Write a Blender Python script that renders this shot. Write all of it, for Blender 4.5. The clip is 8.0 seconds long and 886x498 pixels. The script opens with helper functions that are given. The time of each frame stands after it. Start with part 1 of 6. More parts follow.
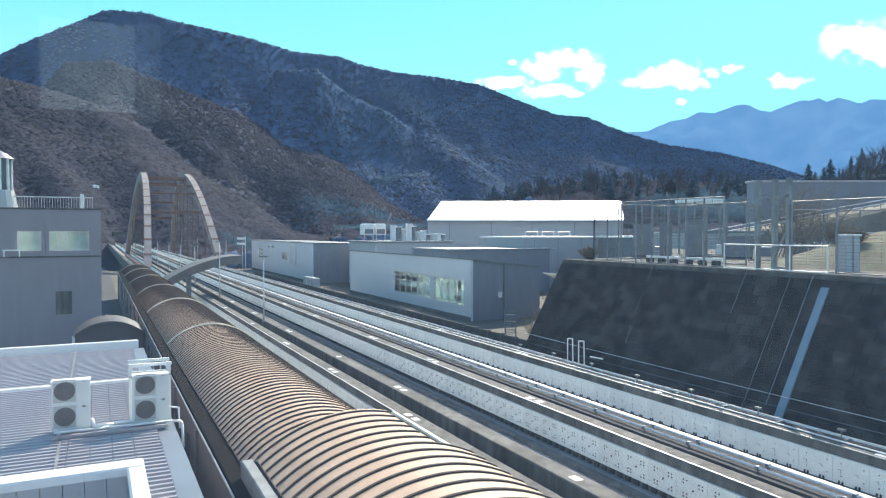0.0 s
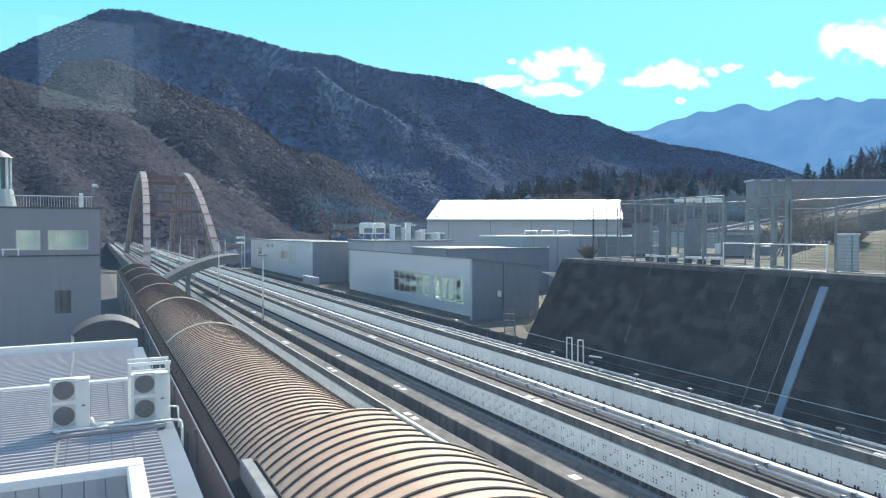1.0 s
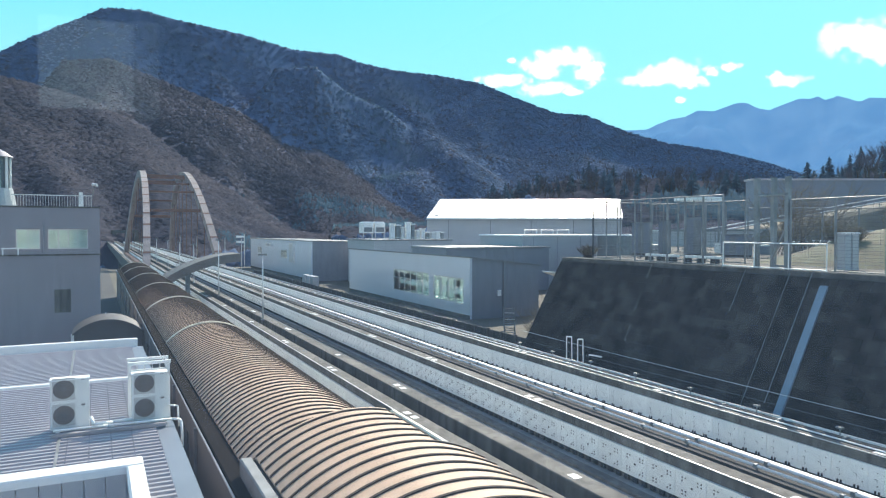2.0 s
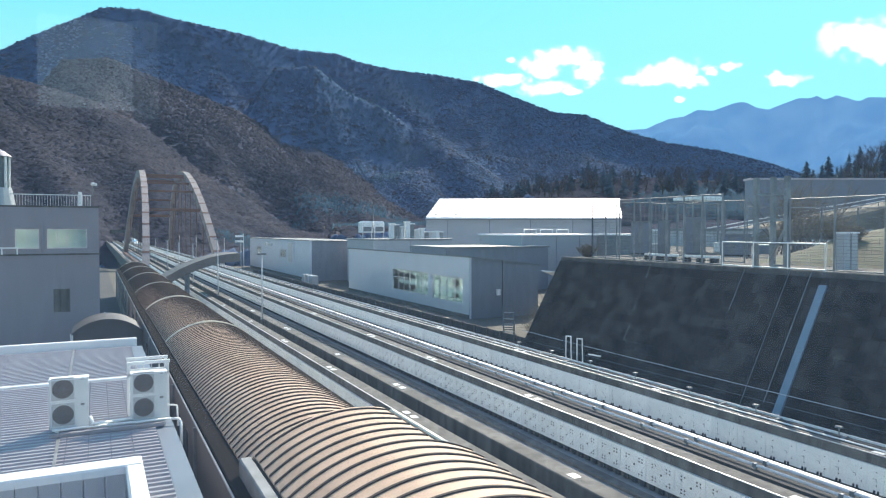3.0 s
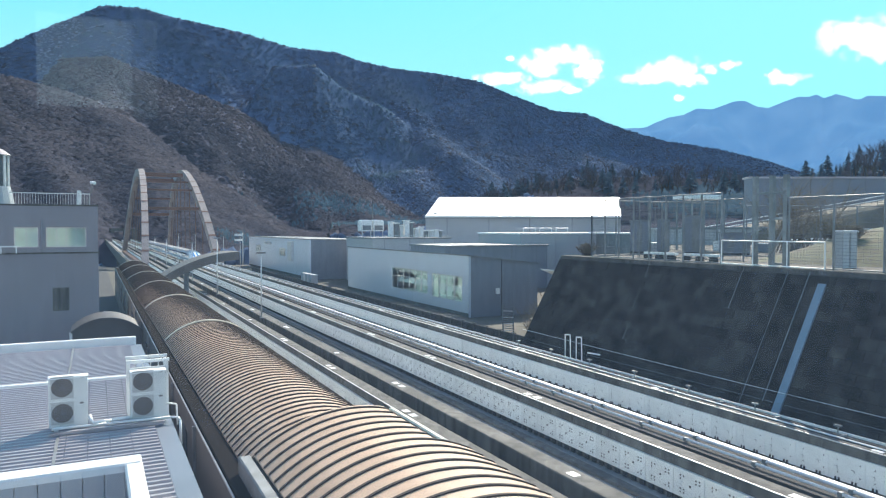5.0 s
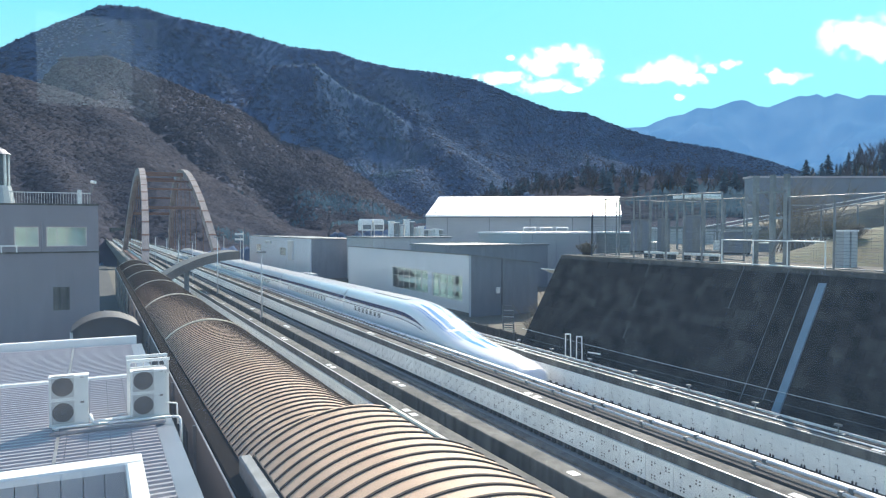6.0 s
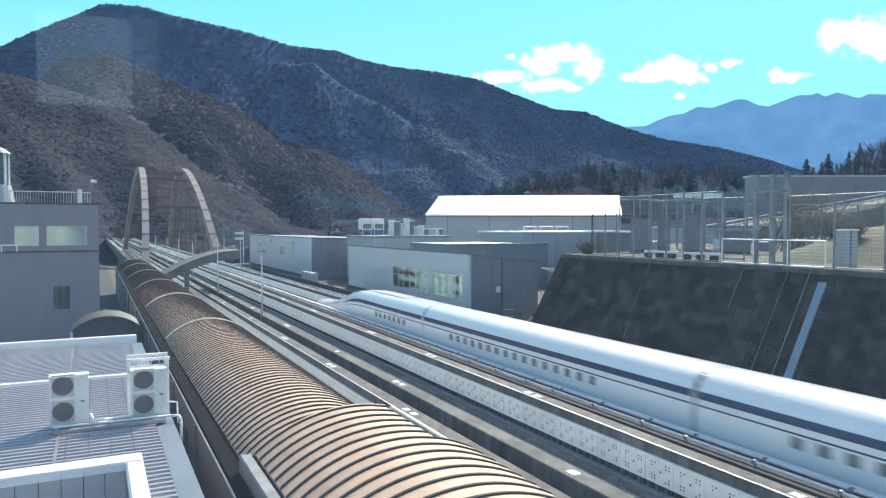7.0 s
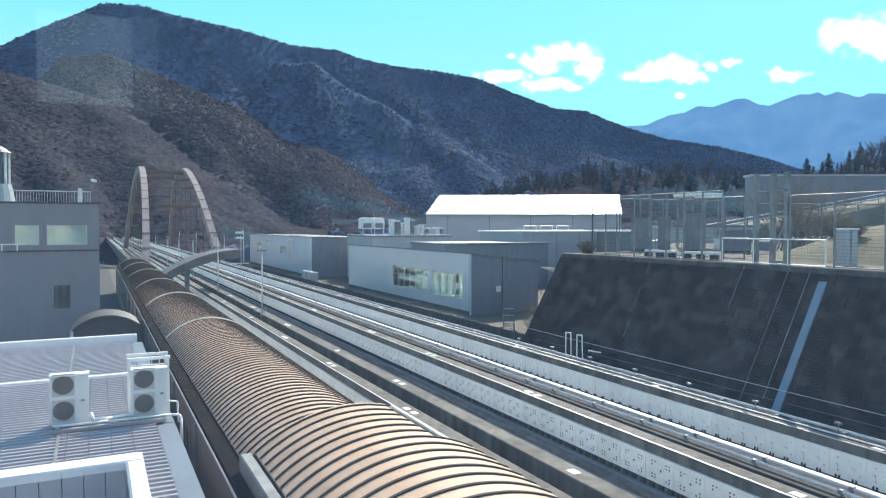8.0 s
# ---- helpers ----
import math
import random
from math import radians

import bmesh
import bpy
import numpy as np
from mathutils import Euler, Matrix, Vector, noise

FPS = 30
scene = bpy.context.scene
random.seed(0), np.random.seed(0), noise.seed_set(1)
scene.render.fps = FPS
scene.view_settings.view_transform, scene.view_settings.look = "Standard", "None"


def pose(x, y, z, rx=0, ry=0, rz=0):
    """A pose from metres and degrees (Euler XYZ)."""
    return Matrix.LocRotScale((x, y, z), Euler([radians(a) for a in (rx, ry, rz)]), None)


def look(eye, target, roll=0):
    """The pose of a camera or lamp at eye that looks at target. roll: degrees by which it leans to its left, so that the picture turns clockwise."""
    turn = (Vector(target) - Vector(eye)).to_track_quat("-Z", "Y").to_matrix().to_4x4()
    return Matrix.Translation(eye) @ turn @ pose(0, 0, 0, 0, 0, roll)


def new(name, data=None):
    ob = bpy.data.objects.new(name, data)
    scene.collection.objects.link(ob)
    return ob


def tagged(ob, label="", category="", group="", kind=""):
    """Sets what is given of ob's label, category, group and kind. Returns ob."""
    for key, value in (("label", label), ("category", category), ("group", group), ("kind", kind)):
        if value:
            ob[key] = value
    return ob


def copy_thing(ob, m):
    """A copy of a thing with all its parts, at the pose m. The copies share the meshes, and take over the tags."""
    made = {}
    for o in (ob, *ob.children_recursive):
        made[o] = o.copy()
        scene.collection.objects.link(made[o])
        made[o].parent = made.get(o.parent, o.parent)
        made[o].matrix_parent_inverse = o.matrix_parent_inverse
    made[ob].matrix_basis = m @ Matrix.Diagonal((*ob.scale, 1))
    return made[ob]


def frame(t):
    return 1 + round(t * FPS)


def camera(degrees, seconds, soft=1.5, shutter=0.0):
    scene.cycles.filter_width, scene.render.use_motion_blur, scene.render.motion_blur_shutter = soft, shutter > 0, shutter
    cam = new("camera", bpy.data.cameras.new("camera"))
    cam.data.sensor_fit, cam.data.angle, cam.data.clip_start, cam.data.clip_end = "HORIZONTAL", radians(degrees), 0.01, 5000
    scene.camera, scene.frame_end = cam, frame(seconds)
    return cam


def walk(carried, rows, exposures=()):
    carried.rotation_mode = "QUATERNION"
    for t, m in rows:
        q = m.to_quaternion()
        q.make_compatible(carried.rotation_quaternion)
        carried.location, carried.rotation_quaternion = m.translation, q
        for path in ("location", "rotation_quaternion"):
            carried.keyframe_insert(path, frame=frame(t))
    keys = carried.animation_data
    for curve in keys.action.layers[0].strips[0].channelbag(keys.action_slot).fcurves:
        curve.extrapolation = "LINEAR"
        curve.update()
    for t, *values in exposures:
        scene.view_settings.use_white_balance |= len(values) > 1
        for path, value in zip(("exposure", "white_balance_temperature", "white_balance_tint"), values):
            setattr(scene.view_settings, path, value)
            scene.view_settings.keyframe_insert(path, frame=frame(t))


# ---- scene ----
cam = camera(65.0, 8.0, soft=1.15, shutter=0.1)
EYE_Z = 12.0
HEADING, DIP = 26.441, -1.396


def aim(turn, dip):
    """Camera pose: turn in degrees right of the track's direction, dip in degrees above level."""
    return pose(0, 0, EYE_Z, 90 + dip, 0, -turn)


SWAY = [(0.0, 0.0, 0.0), (0.5, 0.01, -0.05), (1.0, 0.06, -0.08), (1.5, 0.07, -0.12),
        (3.0, 0.13, -0.19), (3.5, 0.19, -0.22), (4.0, 0.20, -0.27), (4.5, 0.20, -0.29),
        (6.0, 0.16, -0.36), (6.5, 0.17, -0.40), (7.0, 0.15, -0.43), (7.5, 0.15, -0.45), (8.0, 0.13, -0.49)]
walk(cam, [(t, aim(HEADING + a, DIP + b)) for t, a, b in SWAY], [(0.0, 1.05), (1.0, 0.97), (8.0, 0.97)])

# ---- sky and sun ----
SUN_AZ, SUN_EL = 42.5, 38.0      # degrees right of the track's direction, degrees up
world = bpy.data.worlds.new("sky")
scene.world = world
world.use_nodes = True
wn = world.node_tree
sky = wn.nodes.new("ShaderNodeTexSky")
sky.sky_type = 'NISHITA'
sky.sun_disc = False
sky.sun_elevation = radians(SUN_EL)
sky.sun_rotation = radians(SUN_AZ)
sky.altitude = 400
sky.air_density, sky.dust_density, sky.ozone_density = 1.0, 0.8, 1.0
bg = wn.nodes["Background"]
wn.links.new(sky.outputs[0], bg.inputs[0])
bg.inputs[1].default_value = 0.13
sun = new("sun", bpy.data.lights.new("sun", 'SUN'))
sun.data.energy, sun.data.angle, sun.data.color = 4.0, radians(0.5), (1.0, 0.90, 0.76)
sd = Vector((math.sin(radians(SUN_AZ)) * math.cos(radians(SUN_EL)), math.cos(radians(SUN_AZ)) * math.cos(radians(SUN_EL)), math.sin(radians(SUN_EL))))
sun.matrix_world = look(sd * 300, (0, 0, 0))

# ---- materials ----
def mat(name, color, rough=0.6, metal=0.0, var=0.15, scale=1.0, fine=12.0, bump=0.1, rnd=0.0, island=0.0, tint=None, spec=0.5, stretch=(1, 1, 1), stain=0.0):
    """A surface with two scales of variation, a bump, and optional change from piece to piece."""
    m = bpy.data.materials.new(name)
    m.use_nodes = True
    nt = m.node_tree
    b = nt.nodes["Principled BSDF"]
    b.inputs["Metallic"].default_value = metal
    b.inputs["Specular IOR Level"].default_value = spec
    tc = nt.nodes.new("ShaderNodeTexCoord")
    mp = nt.nodes.new("ShaderNodeMapping")
    mp.inputs["Scale"].default_value = stretch
    nt.links.new(tc.outputs["Object"], mp.inputs[0])
    n1 = nt.nodes.new("ShaderNodeTexNoise")
    n1.inputs["Scale"].default_value, n1.inputs["Detail"].default_value = scale, 5
    n2 = nt.nodes.new("ShaderNodeTexNoise")
    n2.inputs["Scale"].default_value, n2.inputs["Detail"].default_value = fine, 4
    for n in (n1, n2):
        nt.links.new(mp.outputs[0], n.inputs["Vector"])
    dark = [c * (1 - var) for c in color]
    lite = tint or [min(1, c * (1 + var)) for c in color]
    ramp = nt.nodes.new("ShaderNodeValToRGB")
    ramp.color_ramp.elements[0].position, ramp.color_ramp.elements[1].position = 0.32, 0.68
    ramp.color_ramp.elements[0].color = (*dark, 1)
    ramp.color_ramp.elements[1].color = (*lite, 1)
    mixf = nt.nodes.new("ShaderNodeMath")
    mixf.operation = 'MULTIPLY_ADD'
    nt.links.new(n2.outputs[0], mixf.inputs[0])
    mixf.inputs[1].default_value = 0.35
    sub = nt.nodes.new("ShaderNodeMath")
    sub.operation = 'MULTIPLY_ADD'
    nt.links.new(n1.outputs[0], sub.inputs[0])
    sub.inputs[1].default_value, sub.inputs[2].default_value = 1.0, -0.175
    nt.links.new(sub.outputs[0], mixf.inputs[2])
    nt.links.new(mixf.outputs[0], ramp.inputs[0])
    out = ramp.outputs[0]
    if stain:
        n3 = nt.nodes.new("ShaderNodeTexNoise")
        mp3 = nt.nodes.new("ShaderNodeMapping")
        mp3.inputs["Scale"].default_value = (1.3, 1.3, 0.12)
        nt.links.new(tc.outputs["Object"], mp3.inputs[0])
        nt.links.new(mp3.outputs[0], n3.inputs["Vector"])
        n3.inputs["Scale"].default_value, n3.inputs["Detail"].default_value = 2.2, 6
        r3 = nt.nodes.new("ShaderNodeValToRGB")
        r3.color_ramp.elements[0].position, r3.color_ramp.elements[1].position = 0.35, 0.6
        v = 1 - stain
        r3.color_ramp.elements[0].color, r3.color_ramp.elements[1].color = (v, v, v, 1), (1, 1, 1, 1)
        mm = nt.nodes.new("ShaderNodeMixRGB")
        mm.blend_type = 'MULTIPLY'
        mm.inputs[0].default_value = 1
        nt.links.new(n3.outputs[0], r3.inputs[0])
        nt.links.new(out, mm.inputs[1])
        nt.links.new(r3.outputs[0], mm.inputs[2])
        out = mm.outputs[0]
    for amount, node, sock in ((rnd, "ShaderNodeObjectInfo", "Random"), (island, "ShaderNodeNewGeometry", "Random Per Island")):
        if amount:
            o = nt.nodes.new(node)
            mr = nt.nodes.new("ShaderNodeMapRange")
            mr.inputs[3].default_value, mr.inputs[4].default_value = 1 - amount, 1 + amount
            nt.links.new(o.outputs[sock], mr.inputs[0])
            hs = nt.nodes.new("ShaderNodeHueSaturation")
            nt.links.new(mr.outputs[0], hs.inputs["Value"])
            nt.links.new(out, hs.inputs["Color"])
            out = hs.outputs[0]
    nt.links.new(out, b.inputs["Base Color"])
    rr = nt.nodes.new("ShaderNodeMapRange")
    rr.inputs[3].default_value, rr.inputs[4].default_value = max(0.02, rough - 0.1), min(1, rough + 0.1)
    nt.links.new(n2.outputs[0], rr.inputs[0])
    nt.links.new(rr.outputs[0], b.inputs["Roughness"])
    if bump:
        bp = nt.nodes.new("ShaderNodeBump")
        bp.inputs["Strength"].default_value, bp.inputs["Distance"].default_value = bump, 0.02
        nt.links.new(n2.outputs[0], bp.inputs["Height"])
        nt.links.new(bp.outputs[0], b.inputs["Normal"])
    return m


def glow(name, color, strength):
    m = bpy.data.materials.new(name)
    m.use_nodes = True
    b = m.node_tree.nodes["Principled BSDF"]
    b.inputs["Base Color"].default_value = (0, 0, 0, 1)
    b.inputs["Emission Color"].default_value = (*color, 1)
    b.inputs["Emission Strength"].default_value = strength
    return m


def glass(name, color=(0.8, 0.9, 0.88), rough=0.02):
    m = bpy.data.materials.new(name)
    m.use_nodes = True
    b = m.node_tree.nodes["Principled BSDF"]
    b.inputs["Base Color"].default_value = (*color, 1)
    b.inputs["Roughness"].default_value = rough
    b.inputs["Transmission Weight"].default_value = 1
    b.inputs["IOR"].default_value = 1.2
    return m


def veiled_pane(name, tint, veil):
    """Clear tinted glazing; a blue translucent film lays haze over the view."""
    m = bpy.data.materials.new(name)
    m.use_nodes = True
    nt = m.node_tree
    nt.nodes.remove(nt.nodes["Principled BSDF"])
    tr, tl, mx = nt.nodes.new("ShaderNodeBsdfTransparent"), nt.nodes.new("ShaderNodeBsdfTranslucent"), nt.nodes.new("ShaderNodeMixShader")
    tr.inputs[0].default_value = (*tint, 1)
    # Blue scatter added to stand in for haze and window glare.
    tl.inputs[0].default_value = (0.42, 0.64, 1.0, 1)
    tc, no, mr = nt.nodes.new("ShaderNodeTexCoord"), nt.nodes.new("ShaderNodeTexNoise"), nt.nodes.new("ShaderNodeMapRange")
    no.inputs["Scale"].default_value, no.inputs["Detail"].default_value = 3.0, 4
    nt.links.new(tc.outputs["Object"], no.inputs["Vector"])
    nt.links.new(no.outputs[0], mr.inputs[0])
    mr.inputs[3].default_value, mr.inputs[4].default_value = veil * 0.8, veil * 1.2
    nt.links.new(mr.outputs[0], mx.inputs[0])
    nt.links.new(tr.outputs[0], mx.inputs[1])
    nt.links.new(tl.outputs[0], mx.inputs[2])
    gl, my = nt.nodes.new("ShaderNodeBsdfGlossy"), nt.nodes.new("ShaderNodeMixShader")
    gl.inputs["Roughness"].default_value = 0.0
    my.inputs[0].default_value = 0.03
    nt.links.new(mx.outputs[0], my.inputs[1])
    nt.links.new(gl.outputs[0], my.inputs[2])
    nt.links.new(my.outputs[0], nt.nodes["Material Output"].inputs[0])
    return m


CONCRETE = mat("concrete", (0.14, 0.132, 0.12), 0.85, var=0.3, scale=0.7, fine=9, stain=0.5)
CONCRETE_DARK = mat("old_concrete", (0.085, 0.082, 0.08), 0.9, var=0.35, scale=0.6, fine=8, stain=0.5)
PANEL_WHITE = mat("coil_panel_white", (0.91, 0.91, 0.89), 0.45, var=0.06, scale=2, rnd=0.05, bump=0.03)
BLACK = mat("black_rubber", (0.02, 0.02, 0.022), 0.7, var=0.2)
STEEL = mat("galvanised_steel", (0.62, 0.62, 0.62), 0.42, 0.35, var=0.12, scale=3)
HALL_DARK = mat("dark_hall_cladding", (0.13, 0.12, 0.12), 0.55, 0.1, var=0.12, scale=0.7, stain=0.2)
YARD_WALL = mat("blue_grey_cladding", (0.19, 0.215, 0.26), 0.6, 0.1, var=0.08, scale=0.15, fine=2)
STEEL_DULL = mat("weathered_steel", (0.22, 0.23, 0.24), 0.6, 0.4, var=0.25, scale=2)
PIPE_WHITE = mat("pale_pipe", (0.82, 0.81, 0.79), 0.4, 0.0, var=0.1, scale=3)
COPPER = mat("tan_roof_sheet", (0.57, 0.375, 0.255), 0.62, spec=0.35, metal=0.0, var=0.12, scale=0.5, fine=3, rnd=0.08, bump=0.06, tint=(0.65, 0.46, 0.33))
# Browner base colour for the far half of the boarding hall roof.
COPPER_FAR = mat("brown_roof_sheet", (0.38, 0.22, 0.14), 0.5, 0.0, var=0.15, scale=0.4, fine=3, rnd=0.05, bump=0.06)
BROWN_DARK = mat("dark_brown_trim", (0.065, 0.048, 0.040), 0.8, var=0.2, spec=0.2)
FLASHING = mat("pale_flashing", (0.75, 0.68, 0.55), 0.45, 0.2, var=0.1)
WALL_GREY = mat("grey_wall_panel", (0.42, 0.43, 0.45), 0.55, 0.1, var=0.05, scale=0.6, rnd=0.03, bump=0.03)
OFFICE = mat("satin_metal_cladding", (0.64, 0.69, 0.76), 0.36, 0.35, var=0.04, scale=0.5, bump=0.02)
GUTTER = mat("dark_gutter", (0.014, 0.011, 0.010), 0.95, var=0.2, spec=0.05)
# Darker copy of the cladding; end walls carry their shade in its colour.
SHADED_CLAD = mat("shaded_grey_cladding", (0.235, 0.25, 0.29), 0.5, 0.15, var=0.06, scale=0.5, stain=0.1)
GUIDE_FLOOR = mat("guideway_floor", (0.27, 0.26, 0.25), 0.85, var=0.2, scale=0.7, fine=9)
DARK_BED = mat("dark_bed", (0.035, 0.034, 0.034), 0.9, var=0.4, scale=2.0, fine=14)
WALL_LAV = mat("painted_wall", (0.30, 0.275, 0.30), 0.7, var=0.06, scale=0.4, stain=0.08)
METAL_ROOF = mat("ribbed_metal_roof", (0.40, 0.37, 0.39), 0.42, 0.25, var=0.10, scale=0.5, rnd=0.04)
WHITE = mat("white_paint", (0.80, 0.80, 0.79), 0.5, var=0.05, scale=2)
AC_WHITE = mat("ac_enamel", (0.72, 0.73, 0.71), 0.45, var=0.05, scale=3)
GRILLE = mat("grille_grey", (0.20, 0.19, 0.19), 0.6, var=0.2)
ROOF_WHITE = mat("white_sheet_roof", (0.8, 0.8, 0.8), 0.4, 0.2, var=0.08, scale=0.1, fine=1)
MASONRY = mat("stained_masonry", (0.022, 0.020, 0.019), 0.95, var=0.6, scale=1.1, fine=7, bump=0.35, stain=0.25, rnd=0.5, tint=(0.052, 0.046, 0.042), spec=0.2)
SOIL = mat("dry_ground", (0.10, 0.09, 0.07), 0.95, var=0.4, scale=0.08, fine=1.5, bump=0.4)
TARMAC = mat("asphalt", (0.055, 0.055, 0.057), 0.9, var=0.2, scale=0.3, fine=20)
ARCH_BROWN = mat("red_brown_steel", (0.17, 0.085, 0.06), 0.5, 0.1, var=0.15, scale=0.3)
# Ribs take a paler brown than the other bridge steel.
ARCH_PALE = mat("pale_arch_face", (0.33, 0.28, 0.26), 0.55, 0.1, var=0.15, scale=0.3)
# Distance haze is put into these woods colours as a blue tint.
WOODS_FLOOR = mat("hazy_wooded_slope", (0.078, 0.116, 0.19), 1.0, var=0.25, scale=0.006, fine=0.12, bump=0.0, spec=0.0)
BROWN_FLOOR = mat("hazy_leaf_litter_slope", (0.082, 0.082, 0.105), 1.0, var=0.25, scale=0.006, fine=0.12, bump=0.0, spec=0.0)
BARE = mat("hazy_bare_branches", (0.20, 0.29, 0.46), 1.0, tint=(0.26, 0.325, 0.46), var=0.25, scale=0.0045, fine=0.25, island=0.24, bump=0.0, spec=0.0)
BROWN_BARE = mat("hazy_brown_branches", (0.135, 0.142, 0.188), 1.0, tint=(0.188, 0.172, 0.198), var=0.2, scale=0.006, fine=0.25, island=0.24, bump=0.0, spec=0.0)
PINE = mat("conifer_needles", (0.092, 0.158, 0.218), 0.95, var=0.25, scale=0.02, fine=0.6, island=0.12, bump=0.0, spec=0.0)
BARK = mat("bark", (0.09, 0.07, 0.055), 0.95, var=0.3, scale=3, fine=12, bump=0.4)


def leafy(m, share):
    """Let part of the light pass through thin twigs and needles."""
    nt = m.node_tree
    b = nt.nodes["Principled BSDF"]
    tl, mx = nt.nodes.new("ShaderNodeBsdfTranslucent"), nt.nodes.new("ShaderNodeMixShader")
    nt.links.new(b.inputs["Base Color"].links[0].from_socket, tl.inputs[0])
    mx.inputs[0].default_value = share
    nt.links.new(b.outputs[0], mx.inputs[1])
    nt.links.new(tl.outputs[0], mx.inputs[2])
    nt.links.new(mx.outputs[0], nt.nodes["Material Output"].inputs[0])


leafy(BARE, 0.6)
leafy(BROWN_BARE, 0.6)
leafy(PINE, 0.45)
WINDOW = glass("window_glass")
ROOM = mat("lit_interior", (0.75, 0.80, 0.72), 0.8, var=0.15, scale=1)
BLIND = mat("window_blind", (0.75, 0.78, 0.74), 0.7, var=0.08, scale=3)
TRAIN_WHITE = mat("train_white", (0.86, 0.86, 0.87), 0.16, 0.0, var=0.02, scale=0.5, bump=0.0)
TRAIN_BLUE = mat("train_navy", (0.012, 0.03, 0.11), 0.2, var=0.1, bump=0.0)
TRAIN_SKY = mat("train_sky_blue", (0.10, 0.30, 0.62), 0.2, var=0.1, bump=0.0)
TRAIN_GLASS = mat("train_window", (0.10, 0.105, 0.115), 0.12, var=0.2, bump=0.0)
TRAIN_GREY = mat("train_grey_gap", (0.30, 0.31, 0.33), 0.5, var=0.1, bump=0.0)


# ---- building blocks ----
class Geo:
    """Faces gathered for one mesh."""

    def __init__(self):
        self.v, self.f, self.k = [], [], []

    def add(self, verts, faces, k=0):
        o = len(self.v)
        self.v += [tuple(p) for p in verts]
        self.f += [tuple(i + o for i in fc) for fc in faces]
        self.k += [k] * len(faces)
        return self

    def box(self, x0, x1, y0, y1, z0, z1, k=0, c=0.0, m=None):
        """A box; c chamfers the upper edges."""
        if c:
            vs = [(x0, y0, z0), (x1, y0, z0), (x1, y1, z0), (x0, y1, z0),
                  (x0, y0, z1 - c), (x1, y0, z1 - c), (x1, y1, z1 - c), (x0, y1, z1 - c),
                  (x0 + c, y0 + c, z1), (x1 - c, y0 + c, z1), (x1 - c, y1 - c, z1), (x0 + c, y1 - c, z1)]
            fs = [(3, 2, 1, 0), (0, 1, 5, 4), (1, 2, 6, 5), (2, 3, 7, 6), (3, 0, 4, 7),
                  (4, 5, 9, 8), (5, 6, 10, 9), (6, 7, 11, 10), (7, 4, 8, 11), (8, 9, 10, 11)]
        else:
            vs = [(x0, y0, z0), (x1, y0, z0), (x1, y1, z0), (x0, y1, z0), (x0, y0, z1), (x1, y0, z1), (x1, y1, z1), (x0, y1, z1)]
            fs = [(3, 2, 1, 0), (4, 5, 6, 7), (0, 1, 5, 4), (1, 2, 6, 5), (2, 3, 7, 6), (3, 0, 4, 7)]
        if m:
            vs = [m @ Vector(p) for p in vs]
        return self.add(vs, fs, k)

    def tube(self, a, b, r, n=8, r2=None, k=0, caps=True):
        a, b = Vector(a), Vector(b)
        q = (b - a).to_track_quat('Z', 'Y')
        r2 = r if r2 is None else r2
        vs = []
        for p, rad in ((a, r), (b, r2)):
            for i in range(n):
                t = 2 * math.pi * (i + 0.5) / n
                vs.append(p + q @ Vector((rad * math.cos(t), rad * math.sin(t), 0)))
        fs = [(i, (i + 1) % n, n + (i + 1) % n, n + i) for i in range(n)]
        if caps:
            fs += [tuple(range(n - 1, -1, -1)), tuple(range(n, 2 * n))]
        return self.add(vs, fs, k)

    def path(self, pts, r, n=6, k=0):
        for a, b in zip(pts, pts[1:]):
            self.tube(a, b, r, n, k=k)
        return self

    def grid(self, rows, k=0, close=False):
        """Faces between equal rows of points."""
        w = len(rows[0])
        vs = [p for r in rows for p in r]
        fs = []
        for j in range(len(rows) - 1):
            for i in range(w if close else w - 1):
                i2 = (i + 1) % w
                fs.append((j * w + i, j * w + i2, (j + 1) * w + i2, (j + 1) * w + i))
        return self.add(vs, fs, k)

    def prism(self, outline, y0, y1, k=0):
        """An outline in x and z, drawn out along y."""
        n = len(outline)
        vs = [(x, y0, z) for x, z in outline] + [(x, y1, z) for x, z in outline]
        fs = [(i, (i + 1) % n, n + (i + 1) % n, n + i) for i in range(n)]
        fs += [tuple(range(n - 1, -1, -1)), tuple(range(n, 2 * n))]
        return self.add(vs, fs, k)

    def cells(self, xs, zs, filled, put, thick):
        """A slab of cells with openings as one connected sheet; put(u, w, t) places a point."""
        nx, nz = len(xs) - 1, len(zs) - 1
        idx = {}

        def at(i, j, t):
            if (i, j, t) not in idx:
                idx[(i, j, t)] = len(self.v)
                self.v.append(put(xs[i], zs[j], thick * t))
            return idx[(i, j, t)]

        def full(i, j):
            return 0 <= i < nx and 0 <= j < nz and filled((xs[i] + xs[i + 1]) / 2, (zs[j] + zs[j + 1]) / 2)
        for i in range(nx):
            for j in range(nz):
                if not full(i, j):
                    continue
                quads = [[(i, j, 0), (i + 1, j, 0), (i + 1, j + 1, 0), (i, j + 1, 0)], [(i, j, 1), (i, j + 1, 1), (i + 1, j + 1, 1), (i + 1, j, 1)]]
                for di, dj, a, b in ((-1, 0, (i, j), (i, j + 1)), (1, 0, (i + 1, j), (i + 1, j + 1)), (0, -1, (i, j), (i + 1, j)), (0, 1, (i, j + 1), (i + 1, j + 1))):
                    if not full(i + di, j + dj):
                        quads.append([(*a, 0), (*b, 0), (*b, 1), (*a, 1)])
